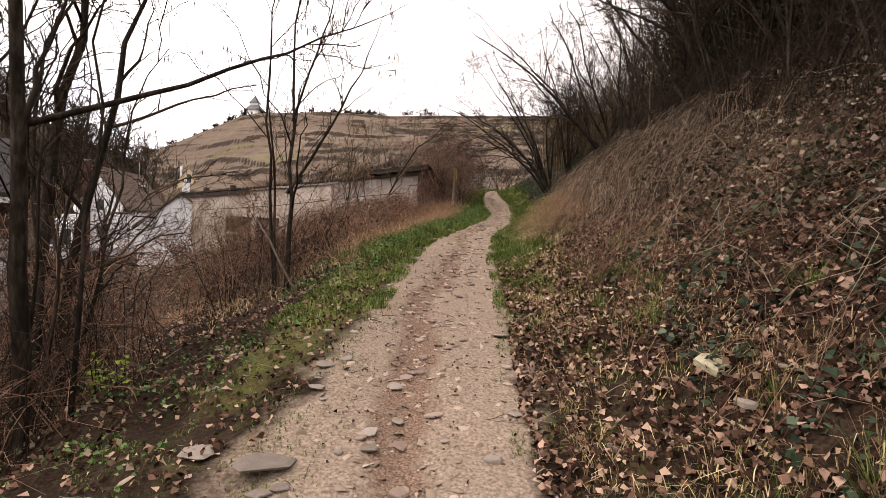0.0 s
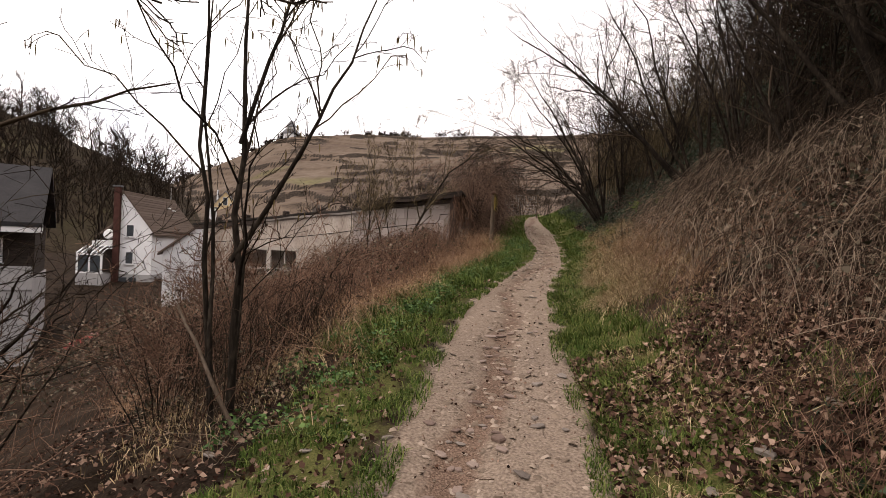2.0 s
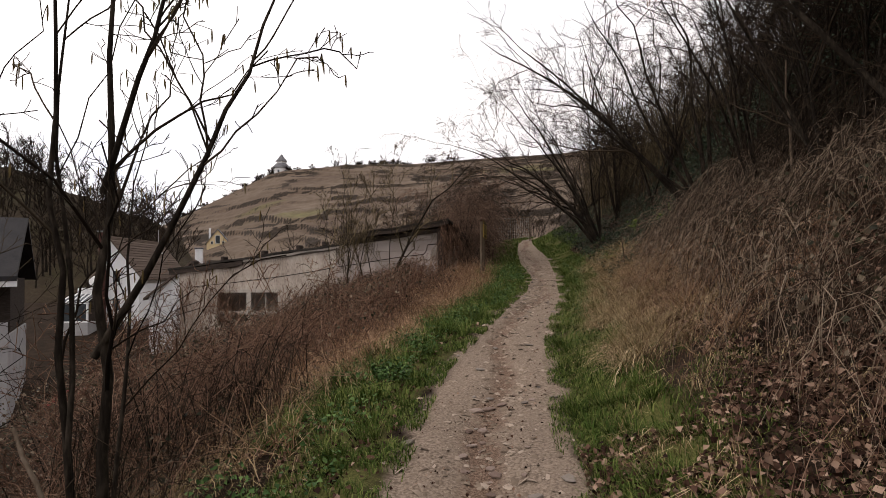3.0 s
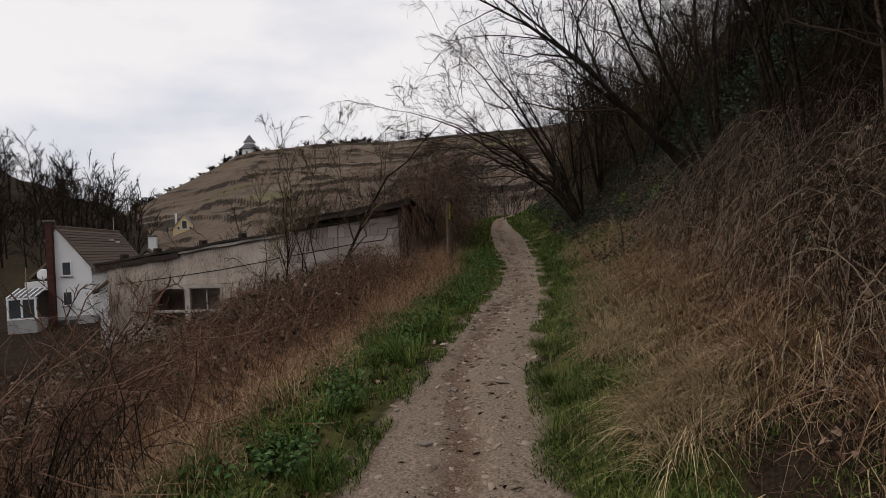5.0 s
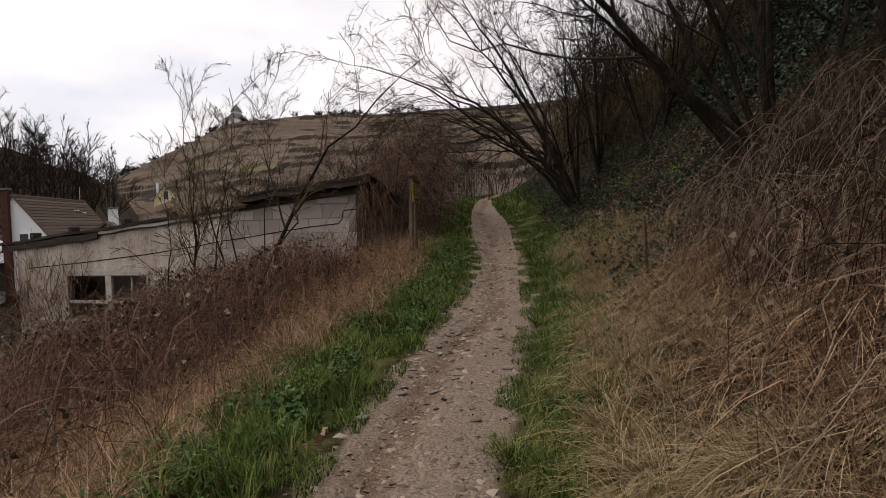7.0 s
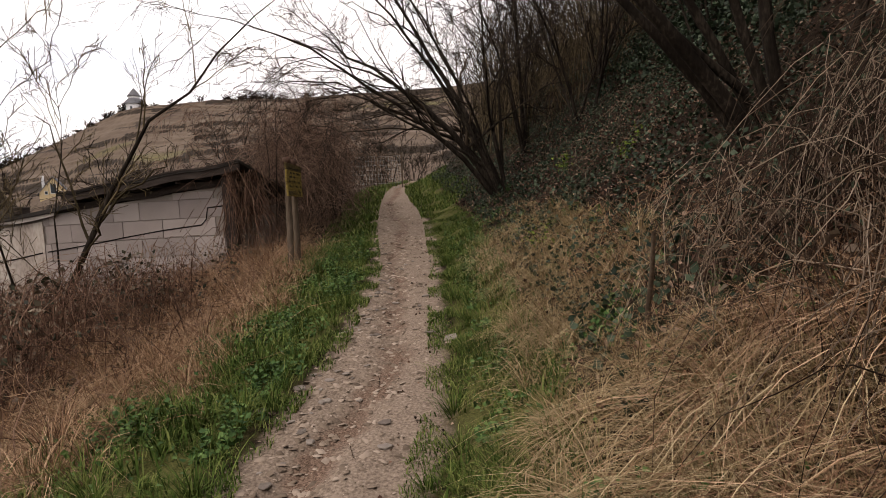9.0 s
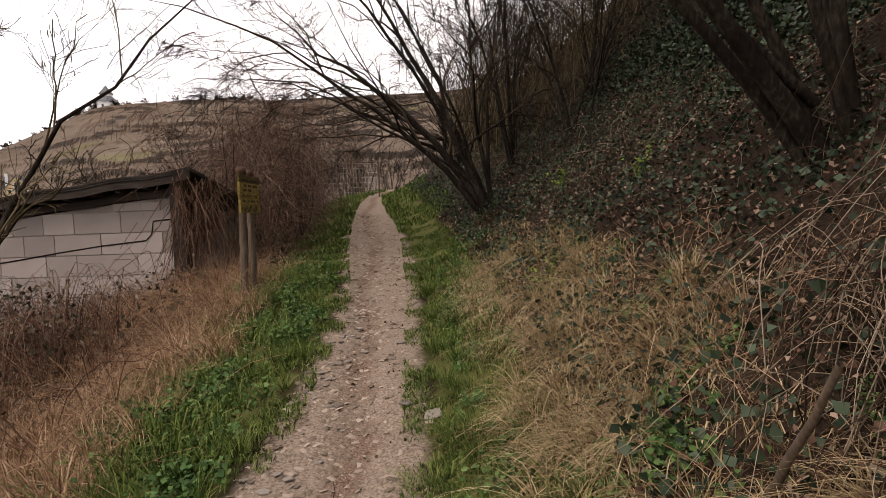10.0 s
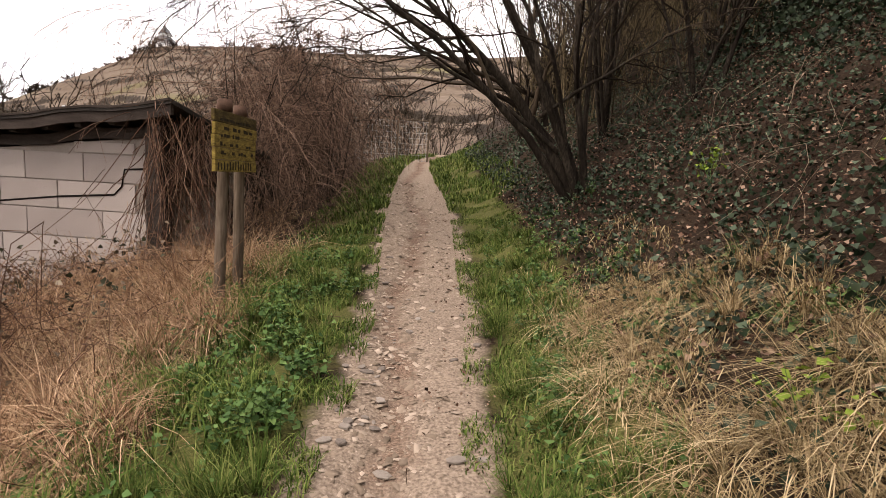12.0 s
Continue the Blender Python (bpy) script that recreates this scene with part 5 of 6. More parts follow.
leaf_carpet("leaf_litter", "brown dead leaves covering the bank", M_LITTER,
            [("r", 62000, -1, 7.5, 0.0, 4.8, 0.042, 0.07, 0.12, 1.4, 31), ("r", 24000, 6, 13.5, 1.0, 6.5, 0.045, 0.12, 0.2, 1.8, 32), ("r", 26000, 12.5, 24, 0.7, 6.5, 0.036, 0.1, 0.2, 1.8, 34), ("l", 24000, 0.2, 12, 0.1, 6, 0.04, 0.04, 0.2, 1.2, 33), ("l", 1500, 0.3, 9, -0.85, 0.1, 0.02, 0.01, 0.6, 0.5, 35), ("r", 1200, 0.3, 24, -0.35, 0.1, 0.022, 0.01, 0.55, 0.6, 36)], "dead leaves", 0.45)
leaf_carpet("ivy", "dark green ivy leaves spreading over the bank", M_IVY,
            [("r", 40000, 13.0, 30, 0.8, 6.5, 0.042, 0.22, 0.25, 2.2, 41), ("r", 12000, 0.4, 5.5, 0.8, 4.5, 0.045, 0.12, 0.6, 1.0, 42), ("r", 16000, 13.5, 24, 4.0, 9, 0.07, 0.7, 0.3, 2.2, 43)], "ivy", 0.35, True)
leaf_carpet("bramble_leaves", "dull green and purple bramble leaves in front of the shed", M_BRLEAF,
            [("l", 13000, 6, 21.5, 1.8, 7.5, 0.055, 0.6, 0.45, 1.8, 51), ("l", 10000, 14, 23.3, 3.2, 11.5, 0.06, 0.4, 0.35, 2.2, 56), ("l", 10000, 14.6, 18.6, 2.4, 5.2, 0.055, 1.0, 0.4, 1.6, 58), ("l", 11000, 6, 22, 6.5, 16, 0.08, 0.8, 0.3, 2.4, 57), ("r", 7000, 4, 13.5, 1.3, 6, 0.05, 0.4, 0.35, 1.8, 52), ("r", 3000, 13.5, 20, 1.6, 6, 0.04, 0.15, 0.45, 1.8, 52), ("l", 3500, 2, 10, 1.2, 5, 0.045, 0.3, 0.5, 1.6, 53), ("r", 14000, 2.5, 10, 1.4, 6, 0.05, 0.45, 0.35, 1.6, 54)], "brambles", 0.35)
leaf_carpet("nettles", "low dark green nettles and herbs on the downhill verge", M_HERB,
            [("l", 8000, 12, 22, 0.15, 1.5, 0.036, 0.16, 0.66, 0.8, 61), ("l", 4000, 6, 12, 0.3, 1.3, 0.04, 0.16, 0.6, 1.1, 62), ("r", 5000, 10, 22, 0.2, 1.2, 0.032, 0.08, 0.6, 1.0, 63), ("l", 2500, 0.5, 5, 0.5, 1.6, 0.03, 0.06, 0.62, 0.8, 64)], "weeds", 0.5)



# ---- twig clouds that fill the thickets ----
def twig_cloud(name, label, material, side, n, y0, y1, d0, d1, top, ln, rad, heading, clump, wave, seed, droop=0.0):
    p = scatter(rc, n, side, y0, y1, d0, d1, clump, wave, seed)
    m = len(p)
    p[:, 2] += top * rc.random(m) * (0.75 + 0.25 * bumps(p[:, 0], p[:, 1], 2.6, seed + 3))
    h = rc.normal(0, 1, (m, 3)) * np.array([0.7, 0.7, 0.45]) + np.array(heading)
    if side == "l":
        ok = ~in_gap(p[:, 0], p[:, 1])
        p, h = p[ok], h[ok]
        m = len(p)
    q = stem_paths(rc, p, h, ln * rc.uniform(0.35, 1.3, m), 4, 0.12, -droop)
    q[..., 2] = np.maximum(q[..., 2], ground(q[..., 0], q[..., 1]) + 0.02)
    t = taper(rad * rc.uniform(0.6, 1.5, m), m, 4, 0.4)
    hp = Heap()
    hp.add(*tubes(q, t, 3))
    stuff(name, hp, material, label, "undergrowth")


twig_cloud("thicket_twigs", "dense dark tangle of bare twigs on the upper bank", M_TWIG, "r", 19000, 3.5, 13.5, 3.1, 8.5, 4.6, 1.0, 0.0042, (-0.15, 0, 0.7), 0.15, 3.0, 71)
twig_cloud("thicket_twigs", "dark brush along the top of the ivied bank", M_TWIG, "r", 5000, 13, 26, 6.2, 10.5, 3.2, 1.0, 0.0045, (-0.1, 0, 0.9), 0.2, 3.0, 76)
twig_cloud("sapling_stand", "stand of thin upright olive-brown saplings behind the bend", M_OLIVE, "r", 1100, 23.5, 38, 2.0, 9.0, 1.2, 3.4, 0.011, (-0.1, 0, 3.2), 0.1, 2.6, 77)
twig_cloud("thicket_twigs", "fine twigs among the saplings behind the bend", M_OLIVE, "r", 7000, 23.5, 36, 1.9, 8.0, 4.2, 0.8, 0.004, (-0.2, 0, 0.8), 0.2, 2.2, 75)
twig_cloud("thicket_twigs", "tangle of reddish bare twigs below the path", M_REDTWIG, "l", 4600, 2.4, 9.5, 1.7, 6.5, 1.5, 0.6, 0.0028, (0, 0, 0.6), 0.3, 1.6, 72)
twig_cloud("thicket_twigs", "drooping russet canes covering the thicket by the shed", M_CANE, "l", 5200, 22.0, 28.5, 0.75, 2.7, 3.5, 0.8, 0.0036, (0.1, -0.1, 0.1), 0.0, 2.0, 73, 0.7)
twig_cloud("thicket_twigs", "brown brush around the shed and fence", M_TWIG, "l", 5000, 24.5, 36, 1.0, 9.0, 2.2, 0.9, 0.006, (0, 0, 0.6), 0.2, 2.6, 74)
leaf_carpet("ivy_curtain", "dark evergreen ivy climbing over the upper bank", M_IVY,
            [("r", 30000, 5.5, 13, 3.5, 7.5, 0.055, 3.8, 0.3, 2.6, 81), ("r", 20000, 13.2, 24, 4.6, 9.5, 0.06, 1.3, 0.35, 2.6, 82)], "ivy", 0.3, True)


# ---- tussocks: blades fanning out from one crown ----
def tussocks(name, label, material, side, n, y0, y1, d0, d1, per, h, w, clump, wave, seed, lean=1.3, droop=0.8):
    c = scatter(rc, n, side, y0, y1, d0, d1, clump, wave, seed)
    size = rc.uniform(0.55, 1.25, len(c))
    own = np.repeat(np.arange(len(c)), per)
    m = len(own)
    az, rr = rc.uniform(0, 6.283, m), np.abs(rc.normal(0, 0.05, m)) * size[own]
    p = c[own].copy()
    p[:, 0] += np.cos(az) * rr
    p[:, 1] += np.sin(az) * rr
    p[:, 2] = ground(p[:, 0], p[:, 1]) - 0.01
    down = np.where(side == "r", -1.0, -0.6)
    k = 5
    u = np.linspace(0, 1, k)[None]
    ln = h * size[own] * rc.uniform(0.5, 1.25, m)
    fan = az + rc.normal(0, 0.5, m)
    out = lean * rc.uniform(0.2, 1.0, m)
    dx, dy = np.cos(fan) * out + down * 0.35, np.sin(fan) * out
    x = p[:, :1] + (dx * ln)[:, None] * u ** 1.4 * 0.75
    y = p[:, 1:2] + (dy * ln)[:, None] * u ** 1.4 * 0.75
    z = p[:, 2:3] + ln[:, None] * (u * 0.95 - droop * out[:, None] * 0.62 * u ** 2.2)
    z = np.maximum(z, ground(x, y) + 0.012)
    q = np.stack([x, y, z], -1)
    hp = Heap()
    hp.add(*ribbons(q, w * rc.uniform(0.6, 1.3, m)))
    stuff(name, hp, material, label, "grass")


def ribbons(q, w):
    """Flat tapering blades along paths."""
    n, k, _ = q.shape
    t = q[:, -1] - q[:, 0]
    s = np.stack([-t[:, 1], t[:, 0], 0.2 * np.abs(t[:, 2])], 1)
    s = unit(s)[:, None] * (w[:, None] * np.linspace(1, 0.15, k)[None])[..., None]
    v = np.stack([q - s, q + s], 2).reshape(-1, 3)
    i = np.arange(n * k * 2).reshape(n, k, 2)
    return v, np.stack([i[:, :-1, 0], i[:, :-1, 1], i[:, 1:, 1], i[:, 1:, 0]], -1).reshape(-1, 4)


tussocks("straw_tussocks", "pale drooping tussocks of dead grass on the uphill verge", M_STRAW, "r", 420, 8.6, 13.4, 0.5, 1.5, 70, 0.32, 0.003, 0.45, 1.5, 91, 1.9, 1.0)
tussocks("straw_tussocks", "scattered pale tussocks between grass and ivy", M_STRAW, "r", 240, 13.4, 19, 0.5, 1.2, 70, 0.26, 0.003, 0.55, 1.1, 90, 1.9, 1.0)
tussocks("straw_tussocks", "thick matted straw-coloured grass at the foot of the ivy", M_STRAW, "r", 190, 14.4, 18, 0.7, 1.7, 80, 0.32, 0.003, 0.5, 1.3, 88, 1.9, 1.0)
tussocks("russet_tussocks", "rust-brown matted dead grass under the brambles", M_RUSSET, "r", 230, 8.2, 13.2, 1.1, 2.2, 70, 0.38, 0.003, 0.35, 1.5, 96, 1.9, 1.0)
tussocks("russet_tussocks", "flattened dead grass among the brush on the slope", M_RUSSET, "l", 380, 9.5, 14, 1.6, 5.0, 50, 0.42, 0.0032, 0.4, 1.5, 89, 1.9, 1.0)
tussocks("straw_tussocks", "pale drooping tussocks of dead grass below the path", M_STRAW, "l", 420, 7.5, 22, 0.9, 2.6, 80, 0.34, 0.003, 0.5, 1.8, 92, 1.9, 1.0)
tussocks("russet_tussocks", "rust-brown matted dead grass below the path", M_RUSSET, "l", 1100, 9, 21.5, 0.9, 3.2, 60, 0.45, 0.0032, 0.35, 1.6, 97, 1.8, 0.95)
tussocks("green_tussocks", "tussocks of fresh green grass on the uphill verge", M_GRASS, "r", 360, 5.5, 22, 0.0, 0.7, 60, 0.17, 0.0036, 0.45, 1.2, 93, 1.1, 0.6)
tussocks("green_tussocks", "tussocks of fresh green grass on the downhill verge", M_GRASS, "l", 400, 7.5, 21, 0.1, 1.2, 60, 0.25, 0.0038, 0.45, 1.2, 94, 1.1, 0.6)
tussocks("green_tussocks", "small tussocks of grass on the leafy bank", M_GRASS, "r", 40, 1.5, 5.5, 0.5, 1.8, 60, 0.2, 0.003, 0.4, 0.9, 95, 1.0, 0.5)


# ---- nettle clumps: upright stems with paired leaves ----
def nettle_clumps(label, side, n, y0, y1, d0, d1, h, size, clump, wave, seed, material=M_HERB):
    c = scatter(rc, n, side, y0, y1, d0, d1, clump, wave, seed)
    own = np.repeat(np.arange(len(c)), 9)
    p = c[own] + np.c_[rc.normal(0, 0.07, (len(own), 2)), np.zeros(len(own))]
    p[:, 2] = ground(p[:, 0], p[:, 1]) - 0.01
    grow = (h * rc.uniform(0.5, 1.2, len(c)))[own] * rc.uniform(0.6, 1.1, len(own))
    q = stem_paths(rc, p, np.c_[rc.normal(0, 0.25, (len(own), 2)), np.ones(len(own))], grow, 6, 0.05)
    hp = Heap()
    hp.add(*tubes(q, taper(0.0022, len(own), 6, 0.5), 3))
    for k in (2, 3, 4, 5):
        for turn in (0, 1):
            a = k * 1.57 + turn * np.pi + own * 0.7
            s_ = size * (1.25 - 0.12 * k)
            at = q[:, k] + np.stack([np.cos(a), np.sin(a), np.full(len(own), -0.1)], 1) * s_ * 0.5
            v, t = leaf_heap(rc, at, s_, 0.6, True)
            hp.add(v, None, t)
    stuff("nettle_clumps", hp, material, label, "weeds")


nettle_clumps("clumps of young dark green nettles on the downhill verge", "l", 260, 9, 21, 0.15, 1.3, 0.22, 0.045, 0.68, 0.8, 98)
nettle_clumps("small nettles among the grass on the uphill verge", "r", 120, 12, 22, 0.3, 1.6, 0.13, 0.04, 0.45, 0.9, 99)


# ---- vines over the corner of the shed ----
def corner_vines():
    n = 230
    x, y = rc.uniform(-1.22, -0.6, n), rc.uniform(21.0, 21.75, n)
    y = np.minimum(y, 21.16 + 0.0 * x + 0.3 * (x > -1.1))
    p = np.stack([x, y, 3.72 - 0.9 * rc.random(n) ** 2], 1)
    h = rc.normal(0, 0.35, (n, 3))
    h[:, 2] = -1
    q = stem_paths(rc, p, h, rc.uniform(0.4, 1.6, n), 6, 0.14)
    q[..., 2] = np.maximum(q[..., 2], ground(q[..., 0], q[..., 1]) + 0.02)
    hp = Heap()
    hp.add(*tubes(q, taper(0.005 * rc.uniform(0.5, 1.4, n), n, 6, 0.5), 3))
    stuff("hanging_vines", hp, M_REDTWIG, "dead brown vines hanging over the shed corner", "vine")


corner_vines()


def wall_vines():
    n = 260
    u = SHED_L - 2.4 * rc.random(n) ** 1.5
    p = np.stack([SHED_A.x + shed_dir.x * u, SHED_A.y + shed_dir.y * u - 0.07, rc.uniform(0.4, 1.9, n)], 1)
    h = np.stack([rc.normal(0, 0.5, n), np.full(n, -0.03), rc.choice([-1.0, 1.0], n)], 1)
    q = stem_paths(rc, p, h, rc.uniform(0.3, 1.0, n), 6, 0.12)
    hp = Heap()
    hp.add(*tubes(q, taper(0.007 * rc.uniform(0.5, 1.4, n), n, 6, 0.5), 3))
    stuff("wall_vines", hp, M_REDTWIG, "dead vines clinging to the end of the shed wall", "vine")


wall_vines()

# ---- stones on the path and the bank ----
rs = np.random.default_rng(66)


def stone_mesh(r, flat=0.35):
    """A broken slab: an uneven outline, a chamfered and slightly tilted top face."""
    n = int(r.integers(5, 8))
    ang = np.sort(np.arange(n) * 6.283 / n + r.uniform(-0.35, 0.35, n))
    rad = r.uniform(0.33, 0.55, n)
    tilt = r.normal(0, 0.12, 2)
    bm = bmesh.new()
    rings = []
    for scale, z in ((0.92, -0.35), (1.0, 0.12), (0.84, 0.42)):
        ring = []
        for k in range(n):
            x, y = rad[k] * scale * math.cos(ang[k]) * r.uniform(0.94, 1.06), rad[k] * scale * 0.75 * math.sin(ang[k])
            ring.append(bm.verts.new((x, y, (z + x * tilt[0] + y * tilt[1] + r.uniform(-0.05, 0.05)) * flat)))
        rings.append(ring)
    for low, high in zip(rings, rings[1:]):
        for k in range(n):
            bm.faces.new((low[k], low[(k + 1) % n], high[(k + 1) % n], high[k]))
    mid = bm.verts.new((0, 0, 0.46 * flat))
    for k in range(n):
        bm.faces.new((rings[2][k], rings[2][(k + 1) % n], mid))
    me = bpy.data.meshes.new("stone")
    bm.to_mesh(me)
    bm.free()
    me.materials.append(M_STONE)
    return me


stone_shapes = [stone_mesh(rs, f) for f in (0.22, 0.3, 0.38, 0.2, 0.45, 0.28, 0.25, 0.34)]


other_stones = {}


def stone(x, y, size, label="flat grey-brown slate stone lying on the ground", shape=None, material=None, thick=0.6):
    me = stone_shapes[rs.integers(len(stone_shapes)) if shape is None else shape]
    if material:
        key = (me.name, material.name)
        if key not in other_stones:
            other_stones[key] = me.copy()
            other_stones[key].materials[0] = material
        me = other_stones[key]
    ob = new("stone", me)
    ob.matrix_basis = pose(x, y, float(ground(x, y)) + size * 0.07, rs.uniform(-9, 9), rs.uniform(-9, 9), rs.uniform(0, 360)) @ Matrix.Diagonal((size, size, size * thick, 1))
    return tagged(ob, label, "stone", "stones along the path")


for x, y, s in ((-0.66, 2.4, 0.36), (-1.0, 2.51, 0.28), (0.57, 4.35, 0.2), (-0.65, 3.58, 0.18), (-0.62, 3.22, 0.15), (-0.16, 3.36, 0.15), (-0.2, 2.61, 0.16), (-0.6, 2.2, 0.14), (-0.1, 2.95, 0.12), (-0.22, 2.75, 0.13), (-0.1, 6.0, 0.09), (0.03, 6.26, 0.1), (-0.05, 5.4, 0.13), (-0.78, 5.28, 0.13), (0.65, 7.2, 0.12),
                (0.55, 3.0, 0.12), (0.95, 3.2, 0.13), (0.25, 5.6, 0.12), (0.69, 10.65, 0.16), (1.75, 15.84, 0.16), (1.9, 15.6, 0.2), (1.46, 17.4, 0.09), (0.55, 14.6, 0.14), (0.75, 14.9, 0.12), (1.0, 16.0, 0.13), (1.15, 16.5, 0.11)):
    stone(x, y, s, shape=(0, 3, 6)[int(s * 100) % 3], thick=0.5 if s < 0.2 else 0.32)
stone(1.5, 2.75, 0.3, "large pale lichened stone among ivy and dead leaves", 6, M_PALE, 0.8)
stone(1.48, 4.5, 0.2, "pale flat stone among dead leaves", 0, M_PALE)
for i in range(60):
    y = rs.uniform(0.6, 21)
    t = rs.random() ** 0.7 * (1 if rs.random() < 0.5 else -1)
    lo, hi = np.interp(y, EDGE_Y, EDGE_L), np.interp(y, EDGE_Y, EDGE_R)
    stone(float((lo + hi) / 2 + t * (hi - lo) / 2 * 0.98), y, rs.uniform(0.05, 0.12))
for i in range(62):
    y = rs.uniform(13.6, 19.5)
    lo, hi = np.interp(y, EDGE_Y, EDGE_L), np.interp(y, EDGE_Y, EDGE_R)
    stone(float(lo + (hi - lo) * np.clip(rs.normal(0.2, 0.12), 0, 0.5)), y, rs.uniform(0.035, 0.10), "loose pinkish slate stone at the path edge")
for i in range(72):
    y = rs.uniform(1.4, 9.0)
    lo, hi = np.interp(y, EDGE_Y, EDGE_L), np.interp(y, EDGE_Y, EDGE_R)
    x = (lo + hi) / 2 - 0.08 + 0.12 * math.sin(y * 0.9) - 0.05 * math.cos(y * 2.3) + rs.normal(0, 0.13)
    stone(float(x), y, rs.uniform(0.05, 0.13), "sharp reddish slate shard in the washed-out rut", material=M_SHARD)
for i in range(24):
    y = rs.uniform(0.6, 6.2)
    stone(float(np.interp(y, EDGE_Y, EDGE_L) - rs.uniform(0.0, 1.3)), y, rs.uniform(0.05, 0.13), "angular slate stone on trodden earth beside the path")
for i in range(34):
    y = rs.uniform(0.6, 6.2)
    stone(float(np.interp(y, EDGE_Y, EDGE_R) + rs.uniform(0.1, 2.0)), y, rs.uniform(0.07, 0.17), "angular slate stone in the leaf litter on the bank")


def gravel():
    n = 27000
    y = rs.uniform(0.3, 27, n)
    lo, hi = np.interp(y, EDGE_Y, EDGE_L), np.interp(y, EDGE_Y, EDGE_R)
    u = rs.uniform(-0.06, 1.06, n)
    rut = 0.46 + 0.12 * np.sin(y * 0.9) - 0.05 * np.cos(y * 2.3)
    edge = np.where(y > 13, np.exp(-((u - 0.2) / 0.2) ** 2), 0)
    u = np.where((y < 6.5) & (rs.random(n) < 0.4), rs.uniform(-0.7, 1.3, n), u)
    keep_ = rs.random(n) < 0.2 + 0.6 * np.exp(-((u - rut) / 0.2) ** 2) + 0.6 * edge
    y, lo, hi, u = y[keep_], lo[keep_], hi[keep_], u[keep_]
    x = lo + (hi - lo) * u
    n = len(x)
    s = 0.004 + 0.026 * rs.random(n) ** 3.0
    az, tl = rs.uniform(0, 6.283, n), rs.normal(0, 0.25, (n, 2))
    corners = np.array([(-1, -0.7, -0.2), (0.9, -0.8, -0.2), (1.1, 0.6, -0.2), (-0.8, 0.8, -0.2), (-0.6, -0.45, 0.3), (0.6, -0.5, 0.34), (0.7, 0.4, 0.28), (-0.5, 0.5, 0.32)])
    c = corners[None] * np.array([1.15, 1.0, 0.6]) * (1 + rs.normal(0, 0.22, (n, 8, 3))) * s[:, None, None]
    cx = c[..., 0] * np.cos(az)[:, None] - c[..., 1] * np.sin(az)[:, None]
    cy = c[..., 0] * np.sin(az)[:, None] + c[..., 1] * np.cos(az)[:, None]
    cz = c[..., 2] + cx * tl[:, :1] + cy * tl[:, 1:]
    v = np.stack([cx + x[:, None], cy + y[:, None], cz + ground(x, y)[:, None] + s[:, None] * 0.05], -1).reshape(-1, 3)
    i = np.arange(n)[:, None, None] * 8
    q = (i + np.array([[4, 5, 6, 7], [0, 1, 5, 4], [1, 2, 6, 5], [2, 3, 7, 6], [3, 0, 4, 7]])[None]).reshape(-1, 4)
    stuff("gravel", Heap().add(v, q), M_GRAVEL, "broken slate gravel strewn over the path", "gravel")


gravel()


def twigs_on_path():
    hp = Heap()
    for side, n, y0, y1, d0, d1 in (("l", 260, 0.5, 7, -0.9, 1.2), ("r", 900, 0.4, 7, -0.1, 3.0), ("l", 70, 7, 20, -0.8, 0.2)):
        p = scatter(rs, n, side, y0, y1, d0, d1)
        p[:, 2] += 0.012
        h = rs.normal(0, 1, (len(p), 3))
        h[:, 2] *= 0.08
        q = stem_paths(rs, p, h, rs.uniform(0.04, 0.2, len(p)), 5, 0.08)
        q[..., 2] = np.maximum(q[..., 2], ground(q[..., 0], q[..., 1]) + 0.005)
        hp.add(*tubes(q, taper(rs.uniform(0.0012, 0.0028, len(p)), len(p), 5, 0.5), 4))
    stuff("fallen_twigs", hp, M_GREYTWIG, "small fallen twigs lying on the ground", "twigs")


twigs_on_path()


